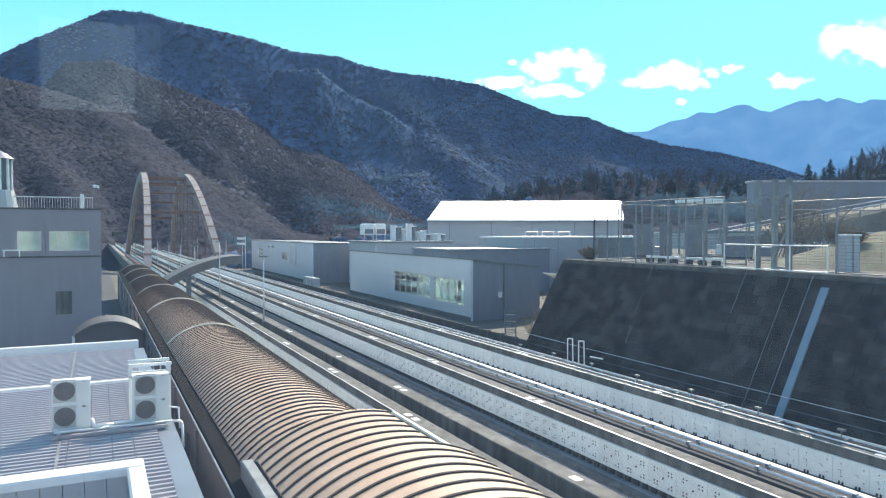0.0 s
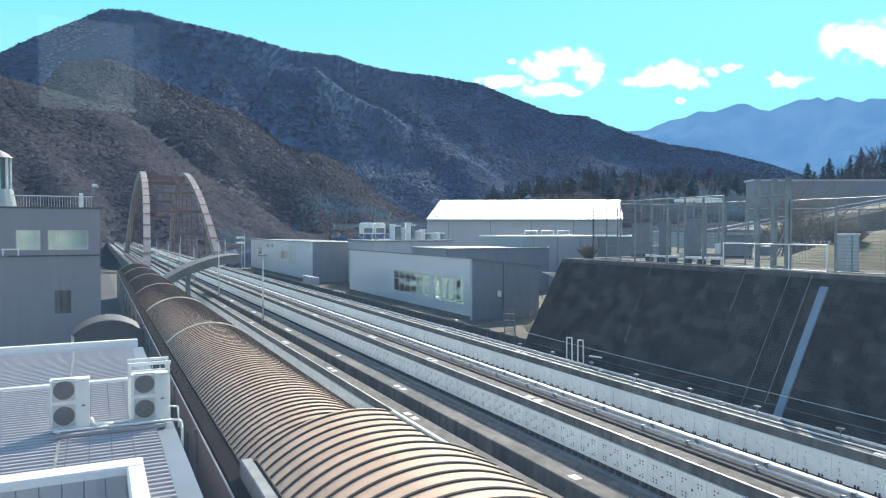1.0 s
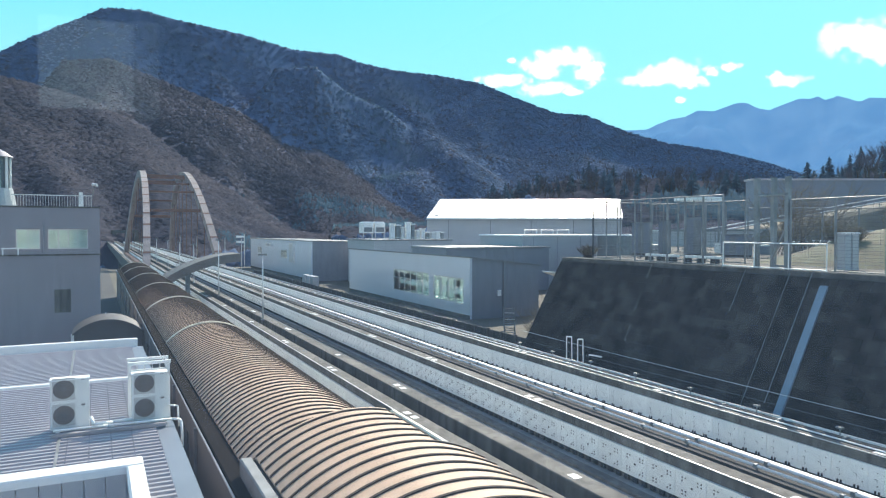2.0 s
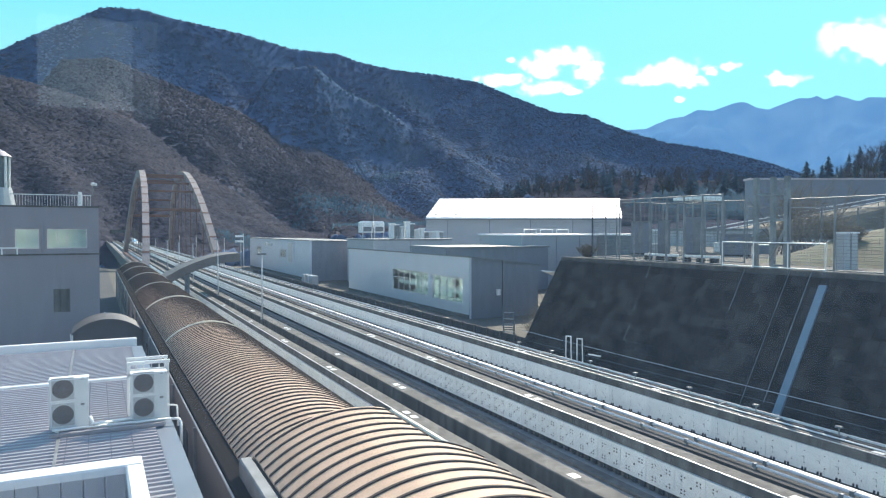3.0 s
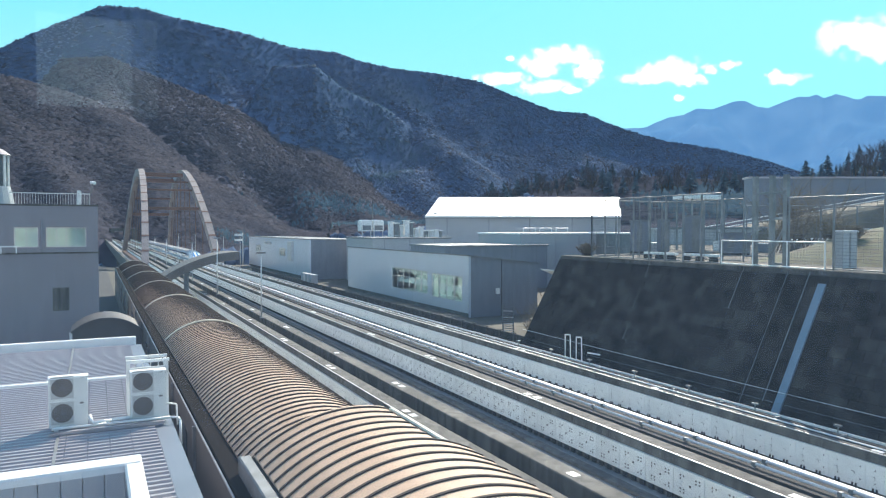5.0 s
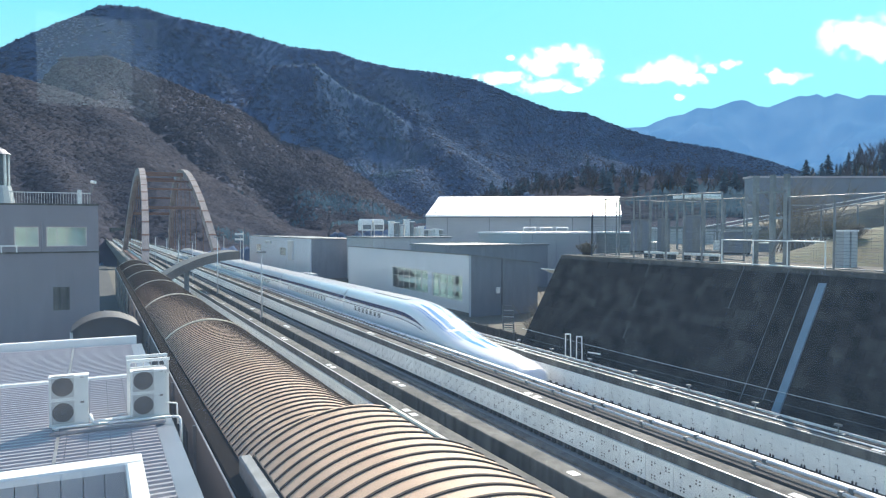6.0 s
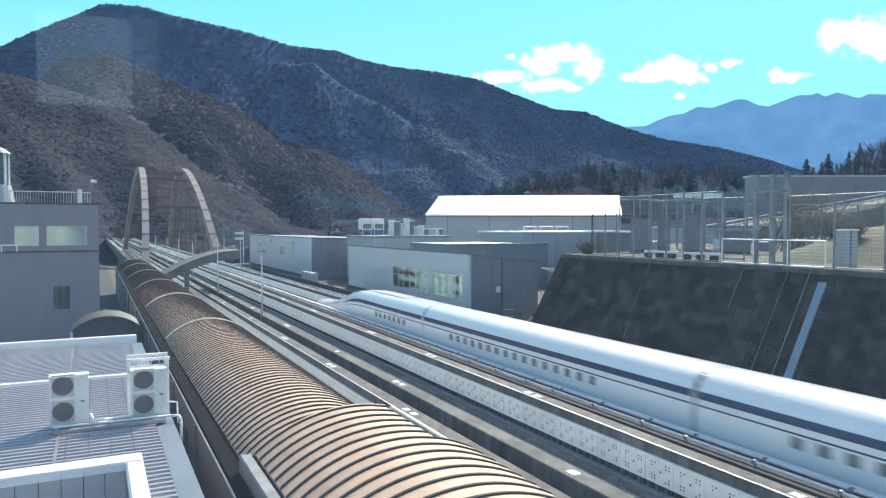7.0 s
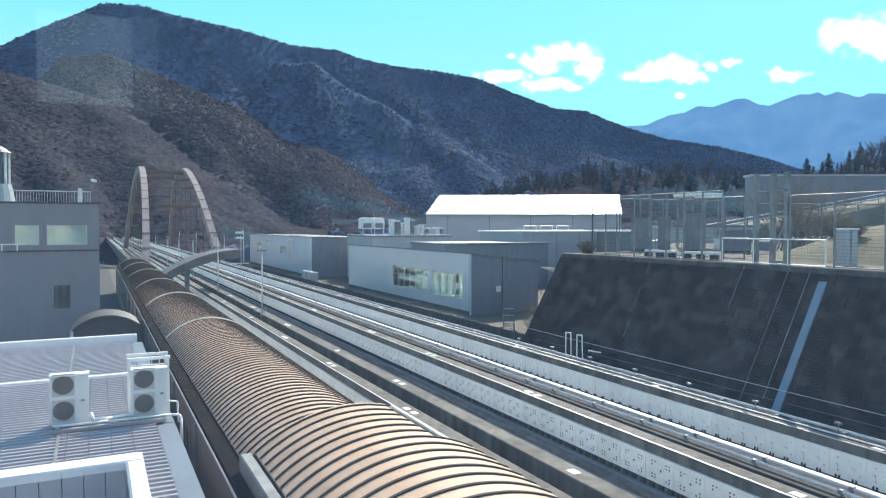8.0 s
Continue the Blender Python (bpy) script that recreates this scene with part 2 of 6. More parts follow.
                for q in quads:
                    self.f.append(tuple(at(*p) for p in q))
                    self.k.append(0)
        return self

    def mesh(self, name, mats, smooth=False):
        me = bpy.data.meshes.new(name)
        me.from_pydata(self.v, [], self.f)
        for m in (mats if isinstance(mats, (list, tuple)) else [mats]):
            me.materials.append(m)
        me.polygons.foreach_set("material_index", self.k)
        if smooth:
            me.polygons.foreach_set("use_smooth", [len(fc) <= 4 for fc in self.f])
        bm = bmesh.new()
        bm.from_mesh(me)
        bmesh.ops.recalc_face_normals(bm, faces=bm.faces)
        bm.to_mesh(me)
        bm.free()
        me.update()
        return me


def thing(name, label, category, group="", kind="", at=None):
    """An empty that carries the parts of one thing."""
    e = new(name)
    if at is not None:
        e.matrix_world = at
    return tagged(e, label, category, group, kind)


def solid(name, geo, mats, label, category="", kind="", smooth=False, group="", at=None):
    """A thing that is one mesh."""
    ob = new(name, geo.mesh(name, mats, smooth))
    if at is not None:
        ob.matrix_world = at
    return tagged(ob, label, category, group, kind)


def part(name, geo, mats, parent, label="", smooth=False, at=None):
    """One mesh under a thing or a part."""
    data = geo if isinstance(geo, bpy.types.Mesh) else geo.mesh(name, mats, smooth)
    ob = new(name, data)
    ob.parent = parent
    if at is not None:
        ob.matrix_local = at
    if label:
        ob["label"] = label
    return ob


def Z(h):
    return EYE_Z - h

# ---- land: ground, hills, forest, distance ----
GROUND_Z = 2.9
# crests: bearing and rise in degrees
MAIN_RIDGE = [(-17.4, 5.17), (-12.1, 8.87), (-5.9, 12.07), (-3.9, 13.37), (-1.7, 14.57), (0.7, 15.92), (3.2, 16.07), (6.3, 15.57), (10.5, 15.02), (14.4, 14.12), (18.0, 13.92), (19.8, 13.32), (22.6, 12.82), (26.3, 12.42), (29.5, 11.82), (32.7, 10.52), (35.5, 9.42), (38.1, 9.12), (40.8, 7.92), (44.2, 6.77), (48.3, 5.97), (51.5, 4.97), (56, 3.17)]
BROWN_SPUR = [(-30, 9.0), (-14.8, 10.7), (-9.1, 10.8), (-5.9, 10.5), (-2.5, 9.9), (0.4, 9.1), (3.5, 7.5), (6.7, 5.5), (10.4, 3.4), (14.3, 0.7)]
MIDDLE_SPUR = [(-2, 12.0), (1.2, 12.4), (6.3, 10.6), (10.0, 9.3), (13.5, 7.5), (17.1, 6.6), (20.2, 5.1), (23.5, 3.1), (26.7, 1.4), (29.5, 0.5)]
STEEP_SPUR = [(13, 12.6), (16.2, 12.9), (18.9, 10.9), (22.1, 9.6), (25.3, 7.0), (28.6, 3.8), (31.8, 1.4)]
LOW_HILL = [(25.5, 0.2), (29.5, 1.9), (33.2, 3.2), (36.4, 3.7), (39.1, 3.9), (41.7, 3.8), (45.1, 3.7), (48.3, 3.4), (51.5, 3.0), (53.7, 2.8), (58.9, 2.4), (75, 2.0), (100, 2.0)]
SIDE_HILL = [(51.0, 1.0), (53.7, 2.6), (56.6, 3.6), (58.9, 4.3), (63.0, 5.2), (75, 6.0), (110, 5)]
RIDGES = [(1700, 900, MAIN_RIDGE), (1050, 620, BROWN_SPUR), (1280, 560, MIDDLE_SPUR), (1420, 420, STEEP_SPUR), (430, 230, LOW_HILL), (330, 190, SIDE_HILL)]      # distance, breadth, crest
BROWN_RIDGES = (1, 2, 4, 5)          # spurs under leafless broadleaves


def crest(points, az):
    if az < points[0][0] or az > points[-1][0]:
        edge = points[0] if az < points[0][0] else points[-1]
        return edge[1] * max(0.0, 1 - abs(az - edge[0]) / 8.0)
    for (a, e), (b, g) in zip(points, points[1:]):
        if a <= az <= b:
            return e + (g - e) * (az - a) / (b - a)
    return 0.0


def land(az, r):
    """Height of the ground at a bearing in degrees and a distance."""
    return land_and_ridge(az, r)[0]


def land_and_ridge(az, r):
    """Height of the ground, and which ridge it belongs to (-1: valley floor)."""
    x, y = r * math.sin(radians(az)), r * math.cos(radians(az))
    z = GROUND_Z
    if r > 180:
        z -= 14 * min(1, (r - 180) / 160) * max(0.0, min(1, (30 - az) / 12))
    top, which = z, -1
    for k, (dist, broad, pts) in enumerate(RIDGES):
        e = crest(pts, az)
        if e <= 0:
            continue
        rise = EYE_Z + dist * math.tan(radians(e)) - z
        u = (r - dist) / broad
        if u <= -1 or u >= 1.6:
            continue
        shape = (1 + u) ** (1.6 if dist == 1700 else 1.15) if u <= 0 else max(0, 1 - u * u / 2.56)
        gully = 0.7 * noise.fractal(Vector((x / 420, y / 420, dist)), 1.1, 2.0, 4) + 0.6 * noise.fractal(Vector((az / 6 + r / 420, r / 1100, dist)), 1.2, 2.1, 2)
        z2 = z + rise * shape + gully * rise * 0.28 * (1 - abs(shape)) * min(1, shape * 4)
        if z2 > top:
            top, which = z2, k
    return top, which


def land_at(x, y):
    return land(math.degrees(math.atan2(x, y)), math.hypot(x, y))


def ground():
    azs = [-180 + 4 * i for i in range(36)] + [-36 + 0.5 * i for i in range(240)] + [84 + 4 * i for i in range(24)]
    rs = [0, 12, 30, 60, 100, 140, 180, 220, 250, 280]
    while rs[-1] < 2700:
        rs.append(rs[-1] + 14 + rs[-1] * 0.012)
    rs = sorted(rs + [d for d, _, _ in RIDGES] + [3300, 4600])
    geo = Geo()
    rows = []
    for r in rs:
        rows.append([(r * math.sin(radians(a)), r * math.cos(radians(a)), land(a, r)) for a in azs])
    geo.grid(rows, close=True)
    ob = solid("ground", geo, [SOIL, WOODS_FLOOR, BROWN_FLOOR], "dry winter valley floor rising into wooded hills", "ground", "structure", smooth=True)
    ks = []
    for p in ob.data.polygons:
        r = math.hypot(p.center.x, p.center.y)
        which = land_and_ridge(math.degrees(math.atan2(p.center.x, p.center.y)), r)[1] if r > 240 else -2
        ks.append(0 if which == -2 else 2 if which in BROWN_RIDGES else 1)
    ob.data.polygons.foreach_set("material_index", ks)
    return ob


def far_range():
    """Mountains at the end of the valley, their blue haze an emission."""
    pts = [(30, 5.0), (36.4, 6.4), (40.90, 7.87), (42.84, 7.88), (43.47, 8.20), (44.52, 8.58), (45.56, 8.70), (46.58, 9.15), (47.68, 9.01), (49.19, 9.49), (49.89, 9.53), (50.94, 8.96), (51.59, 8.87), (52.45, 9.17), (53.56, 9.53), (54.18, 9.44), (54.76, 9.58), (55.19, 9.27), (56.00, 9.51), (56.59, 9.26), (57.29, 8.97), (57.96, 9.21), (58.86, 9.08), (63.0, 9.1), (68.5, 7.2)]
    m = bpy.data.materials.new("hazy_mountain")
    m.use_nodes = True
    nt = m.node_tree
    b = nt.nodes["Principled BSDF"]
    b.inputs["Roughness"].default_value = 1
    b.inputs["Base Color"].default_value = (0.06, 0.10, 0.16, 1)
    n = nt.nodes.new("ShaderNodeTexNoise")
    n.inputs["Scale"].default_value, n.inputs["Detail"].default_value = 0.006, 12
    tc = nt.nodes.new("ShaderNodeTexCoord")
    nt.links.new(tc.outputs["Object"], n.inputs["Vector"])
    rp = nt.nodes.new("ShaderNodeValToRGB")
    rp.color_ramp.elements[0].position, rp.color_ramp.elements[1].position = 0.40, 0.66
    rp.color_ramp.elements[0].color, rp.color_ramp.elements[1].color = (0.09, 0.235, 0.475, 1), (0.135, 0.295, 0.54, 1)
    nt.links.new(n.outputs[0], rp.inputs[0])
    # Aerial haze is a blue glow on the slopes, varied by noise.
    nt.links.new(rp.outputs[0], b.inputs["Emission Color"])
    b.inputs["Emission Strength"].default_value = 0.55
    geo = Geo()
    rows = []
    for j in range(26):
        row = []
        for i in range(160):
            az = 30 + i * 0.24
            u = j / 25
            d = 3300 + 800 * u
            x, y = d * math.sin(radians(az)), d * math.cos(radians(az))
            e = crest(pts, az)
            f = noise.fractal(Vector((x / 420, y / 420, 3)), 1.0, 2.0, 6)
            z = EYE_Z + 4100 * math.tan(radians(e + 0.05 * noise.noise(Vector((az * 4.0, 0, 0))))) * u ** 0.9 + f * 330 * (1 - u) * min(1, u * 6)
            row.append((x, y, z))
        rows.append(row)
    geo.grid(rows)
    return solid("backdrop_mountains", geo, m, "distant mountain range with blue haze as emitted colour", "mountains", "structure", smooth=True)


def tree_shapes():
    """Low crowns for the woods: conifers and bare broadleaves, as vertex and face arrays."""
    shapes = []
    for s in range(4):          # conifer: ragged stacked tiers
        v, f = [], []
        n = 7
        for tier, (z0, z1, rad) in enumerate(((0.12, 0.55, 0.20), (0.38, 0.8, 0.15), (0.62, 1.05, 0.09))):
            o = len(v)
            for i in range(n):
                a = 2 * math.pi * (i + 0.4 * tier) / n
                rr = rad * random.uniform(0.65, 1.25)
                v.append((rr * math.cos(a), rr * math.sin(a), z0 + random.uniform(-.05, .05)))
            v.append((random.uniform(-.02, .02), random.uniform(-.02, .02), z1))
            f += [(o + i, o + (i + 1) % n, o + n) for i in range(n)]
        shapes.append((np.array(v), np.array(f), 1))
    for s in range(5):          # bare crown: a ragged dome of twigs
        n = 5
        v = []
        for rad, z in ((0.40, 0.3), (0.30, 0.74)):
            v += [(rad * random.uniform(.6, 1.3) * math.cos(6.2832 * (i + z) / n), rad * random.uniform(.6, 1.3) * math.sin(6.2832 * (i + z) / n), z + random.uniform(-.14, .14)) for i in range(n)]
        v.append((random.uniform(-.15, .15), random.uniform(-.15, .15), random.uniform(0.9, 1.1)))
        f = []
        for i in range(n):
            i2 = (i + 1) % n
            f += [(i, i2, n + i2), (i, n + i2, n + i), (n + i, n + i2, 2 * n)]
        shapes.append((np.array(v), np.array(f), 0))
    return shapes


def forest():
    """The woods on the hills, pines in patches among bare trees."""
    shapes = tree_shapes()
    rng = random.Random(7)
    vs, fs, ks, normals = [], [], [], []
    count = 0
    tries = 0
    while count < 95000 and tries < 400000:
        tries += 1
        az = rng.uniform(-9, 64)
        r = 300 * (1900 / 300) ** (rng.random() ** 0.75)
        if az < 26 and r < 430 and not (r > 330 and rng.random() < 0.5):
            continue
        x, y = r * math.sin(radians(az)), r * math.cos(radians(az))
        z = land(az, r)
        if z < GROUND_Z + 1.5 and (r < 330 or abs(x - 17) < 16):
            continue
        slope = land(az, r * 1.03) - land(az, r * 0.97)
        if slope < -r * 0.012 and rng.random() < 0.8:
            continue
        which = land_and_ridge(az, r)[1]
        bias = {0: 0.10 if az < 26 else -0.40, 1: -0.55, 2: -0.30, 3: 0.22, 4: 0.20, 5: 0.0}.get(which, -0.1)
        patch = noise.fractal(Vector((x / 190, y / 190, 9)), 1.0, 2.0, 3) + bias
        pine = patch + rng.uniform(-0.2, 0.2) > 0.34
        sv, sf, k = shapes[rng.randrange(4)] if pine else shapes[4 + rng.randrange(5)]
        if not pine and (which in BROWN_RIDGES or rng.random() < 0.12):
            k = 2
        h = rng.uniform(4.0, 7.0) * (0.8 if r < 750 else 1.0)
        w = h * rng.uniform(0.85, 1.3) * (1.5 if not pine else 1.4)
        h *= 0.95 if pine else 0.75
        a = rng.uniform(0, 6.28)
        c, s = math.cos(a), math.sin(a)
        p = np.empty_like(sv)
        p[:, 0] = x + w * (sv[:, 0] * c - sv[:, 1] * s)
        p[:, 1] = y + w * (sv[:, 0] * s + sv[:, 1] * c)
        p[:, 2] = z - (0.12 if pine else 0.36) * h + h * sv[:, 2]
        dx, dy = land_at(x + 12, y) - z, land_at(x, y + 12) - z
        up = np.array((-dx / 12, -dy / 12, 1.0))
        up /= np.linalg.norm(up)
        nrm = (p - p.mean(axis=0)) / w * 0.75 + up
        normals.append(nrm / np.linalg.norm(nrm, axis=1)[:, None])
        fs.append(sf + (vs[-1][1] if vs else 0))
        vs.append((p, (vs[-1][1] if vs else 0) + len(p)))
        ks.append(np.full(len(sf), k))
        count += 1
    v = np.concatenate([p for p, _ in vs])
    f = np.concatenate(fs)
    me = bpy.data.meshes.new("forest")
    me.vertices.add(len(v))
    me.vertices.foreach_set("co", v.ravel())
    me.loops.add(len(f) * 3)
    me.loops.foreach_set("vertex_index", f.ravel().astype(np.int32))
    me.polygons.add(len(f))
    me.polygons.foreach_set("loop_start", np.arange(0, len(f) * 3, 3, dtype=np.int32))
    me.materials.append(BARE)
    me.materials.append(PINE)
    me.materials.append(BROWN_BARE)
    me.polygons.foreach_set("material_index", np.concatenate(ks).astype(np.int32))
    me.polygons.foreach_set("use_smooth", np.ones(len(f), dtype=bool))
    me.update(calc_edges=True)
    me.normals_split_custom_set_from_vertices(np.concatenate(normals).tolist())
    return tagged(new("forest", me), "bare winter woods with dark conifer patches on the hillsides", "forest", kind="stuff")


def cloud(az, el, wide, high, seed):
    """One cumulus far off: soft puffs with ragged rims."""
    d = 4400
    m = bpy.data.materials.new("cloud_vapour")
    m.use_nodes = True
    nt = m.node_tree
    nt.nodes.remove(nt.nodes["Principled BSDF"])
    out = nt.nodes["Material Output"]
    em, tr, mx = nt.nodes.new("ShaderNodeEmission"), nt.nodes.new("ShaderNodeBsdfTransparent"), nt.nodes.new("ShaderNodeMixShader")
    em.inputs[0].default_value, em.inputs[1].default_value = (1.0, 0.985, 0.97, 1), 0.8
    tc = nt.nodes.new("ShaderNodeTexCoord")
    mp = nt.nodes.new("ShaderNodeMapping")
    mp.inputs["Location"].default_value = (-1, -1, 0)
    mp.inputs["Scale"].default_value = (2, 2, 0)
    nt.links.new(tc.outputs["Generated"], mp.inputs[0])
    gr = nt.nodes.new("ShaderNodeTexGradient")
    gr.gradient_type = 'SPHERICAL'
    nt.links.new(mp.outputs[0], gr.inputs[0])
    no = nt.nodes.new("ShaderNodeTexNoise")
    no.inputs["Scale"].default_value, no.inputs["Detail"].default_value = (0.011 if wide > 4 else 0.02), 8
    loc = nt.nodes.new("ShaderNodeMapping")
    loc.inputs["Location"].default_value = (seed * 371.0, seed * 97.0, 0)
    nt.links.new(tc.outputs["Object"], loc.inputs[0])
    nt.links.new(loc.outputs[0], no.inputs["Vector"])
    ad = nt.nodes.new("ShaderNodeMath")
    ad.operation = 'MULTIPLY_ADD'
    nt.links.new(no.outputs[0], ad.inputs[0])
    ad.inputs[1].default_value = 1.7
    nt.links.new(gr.outputs[0], ad.inputs[2])
    rp = nt.nodes.new("ShaderNodeMapRange")
    rp.inputs[1].default_value, rp.inputs[2].default_value = 1.0, 1.55
    rp.interpolation_type = 'SMOOTHSTEP'
    nt.links.new(ad.outputs[0], rp.inputs[0])
    cl = nt.nodes.new("ShaderNodeMath")
    cl.operation = 'MULTIPLY'
    edge = nt.nodes.new("ShaderNodeMapRange")
    edge.inputs[1].default_value, edge.inputs[2].default_value = 0.0, 0.25
    nt.links.new(gr.outputs[0], edge.inputs[0])
    nt.links.new(rp.outputs[0], cl.inputs[0])
    nt.links.new(edge.outputs[0], cl.inputs[1])
    nt.links.new(cl.outputs[0], mx.inputs[0])
    nt.links.new(tr.outputs[0], mx.inputs[1])
    nt.links.new(em.outputs[0], mx.inputs[2])
    nt.links.new(mx.outputs[0], out.inputs[0])
    geo = Geo()
    w, h = d * math.tan(radians(wide)) / 2, d * math.tan(radians(high)) / 2
    geo.grid([[(-w + 2 * w * i / 8, -h + 2 * h * j / 8, 0) for i in range(9)] for j in range(9)])
    at = Vector((d * math.sin(radians(az)), d * math.cos(radians(az)), EYE_Z + d * math.tan(radians(el))))
    return solid("backdrop_cloud", geo, m, "small white fair-weather cumulus cloud in blue sky", "cloud", "structure", at=look(at, at * 2))


def thicket():
    """Scrub and small trees on the valley floor beyond the works."""
    rng = random.Random(21)
    shapes = tree_shapes()
    g = Geo()
    for i in range(1500):
        az, r = rng.uniform(-8, 34), rng.uniform(190, 360)
        x, y = r * math.sin(radians(az)), r * math.cos(radians(az))
        if 4 < x < 31 or (x > 31 and y < 178) or (x < 6 and y < 300):
            continue
        sv, sf, k = shapes[rng.randrange(9)] if rng.random() < 0.4 else shapes[4 + rng.randrange(5)]
        h, a = rng.uniform(3, 7.5), rng.uniform(0, 6.28)
        w = h * rng.uniform(0.9, 1.4)
        z = land(az, r) - 0.4
        g.add([(x + w * (p[0] * math.cos(a) - p[1] * math.sin(a)), y + w * (p[0] * math.sin(a) + p[1] * math.cos(a)), z + h * p[2]) for p in sv], [tuple(t) for t in sf], k)
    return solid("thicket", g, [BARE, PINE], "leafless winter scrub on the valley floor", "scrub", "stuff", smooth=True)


def sky_backdrop():
    """Clear sky low over the valley, paler towards the horizon and the sun."""
    m = bpy.data.materials.new("clear_sky")
    m.use_nodes = True
    nt = m.node_tree
    nt.nodes.remove(nt.nodes["Principled BSDF"])
    em = nt.nodes.new("ShaderNodeEmission")
    tc, sp = nt.nodes.new("ShaderNodeTexCoord"), nt.nodes.new("ShaderNodeSeparateXYZ")
    nt.links.new(tc.outputs["Generated"], sp.inputs[0])
    up = nt.nodes.new("ShaderNodeValToRGB")
    up.color_ramp.elements[0].position, up.color_ramp.elements[1].position = 0.15, 0.78
    up.color_ramp.elements[0].color, up.color_ramp.elements[1].color = (0.27, 0.48, 0.52, 1), (0.05, 0.375, 0.52, 1)
    nt.links.new(sp.outputs["Z"], up.inputs[0])
    side = nt.nodes.new("ShaderNodeMapRange")
    side.inputs[1].default_value, side.inputs[2].default_value = 0.42, 0.95
    nt.links.new(sp.outputs["X"], side.inputs[0])
    mx = nt.nodes.new("ShaderNodeMixRGB")
    mx.inputs[2].default_value = (0.17, 0.47, 0.53, 1)
    nt.links.new(side.outputs[0], mx.inputs[0])
    nt.links.new(up.outputs[0], mx.inputs[1])
    nt.links.new(mx.outputs[0], em.inputs[0])
    em.inputs[1].default_value = 1.2
    nt.links.new(em.outputs[0], nt.nodes["Material Output"].inputs[0])
    g = Geo()
    rows = []
    for j in range(13):
        el = radians(-1 + 2.5 * j)
        rows.append([(4800 * math.cos(el) * math.sin(radians(a)), 4800 * math.cos(el) * math.cos(radians(a)), EYE_Z + 4800 * math.sin(el)) for a in range(-90, 151, 4)])
    g.grid(rows)
    return solid("backdrop_sky", g, m, "clear cyan-blue winter sky over the valley", "sky", "structure", smooth=True)


def conifer(seed):
    """A tapered trunk with drooping, ragged tiers of needled boughs."""
    rng = random.Random(seed)
    e = thing("conifer_tree", "dark green conifer at the foot of the hill", "tree", "trees below the hill")
    part("trunk", Geo().tube((0, 0, -1), (0, 0, 0.95), 0.03, 6, 0.008), BARK, e)
    g = Geo()
    for i in range(150):
        t = rng.random() ** 0.8
        z = 0.16 + 0.82 * t
        reach = (0.24 * (1 - t) + 0.02) * rng.uniform(0.6, 1.15)
        a = rng.uniform(0, 6.2832)
        c, s = math.cos(a), math.sin(a)
        w = 0.25 * reach + 0.012
        tip = (reach * c, reach * s, z - 0.25 * reach)
        g.add([(0, 0, z + 0.03), (0.6 * reach * c - w * s, 0.6 * reach * s + w * c, z - 0.02), tip, (0.6 * reach * c + w * s, 0.6 * reach * s - w * c, z - 0.02)], [(0, 1, 2), (0, 2, 3)])
    tagged(part("crown", g, PINE, e), kind="stuff")
    return e


def bare_tree(seed):
    """A leafless broadleaf: forking limbs and a haze of twigs."""
    rng = random.Random(seed)
    e = thing("bare_tree", "leafless grey-brown tree at the foot of the hill", "tree", "trees below the hill")
    limbs, twigs = Geo(), Geo()

    def grow(p, d, length, r, level):
        q = p + d * length
        (limbs if level < 3 else twigs).tube(p, q, r, 5 if level < 2 else 3, r * 0.65, caps=False)
        if level == 4:
            return
        for k in range(3 if level < 3 else 4):
            n = (d + Vector((rng.uniform(-.6, .6), rng.uniform(-.6, .6), rng.uniform(-.05, .45)))).normalized()
            grow(p.lerp(q, rng.uniform(0.55, 1)), n, length * rng.uniform(0.6, 0.8), r * 0.58, level + 1)
    grow(Vector((0, 0, -0.05)), Vector((0, 0, 1)), 0.36, 0.022, 0)
    part("trunk", limbs, BARK, e)
    tagged(part("crown", twigs, BROWN_BARE, e), kind="stuff")
    return e


def tree_belt():
    rng = random.Random(5)
    protos = [conifer(1), conifer(2), conifer(3), bare_tree(4), bare_tree(5), bare_tree(6)]
    for i in range(260):
        src = protos[rng.choice((0, 1, 2, 3, 4, 5, 3, 4, 5, 3, 4, 5))]
        az = rng.uniform(29.5, 64)
        r = rng.uniform(360, 432) if az < 54 else rng.uniform(270, 330)
        h = rng.uniform(8, 15) * (0.9 if src.name.startswith("conifer") else 1.0)
        x, y = r * math.sin(radians(az)), r * math.cos(radians(az))
        m = pose(x, y, land(az, r), 0, 0, rng.uniform(0, 360))
        ob = copy_thing(src, m)
        wide = h * (rng.uniform(1.2, 1.9) if src.name.startswith("conifer") else rng.uniform(0.9, 1.3))
        ob.scale = (wide, wide, h)
    for k, src in enumerate(protos):
        az = 30.5 + 3.7 * k
        src.matrix_world = pose(400 * math.sin(radians(az)), 400 * math.cos(radians(az)), land(az, 400))
        src.scale = (13, 13, 13)


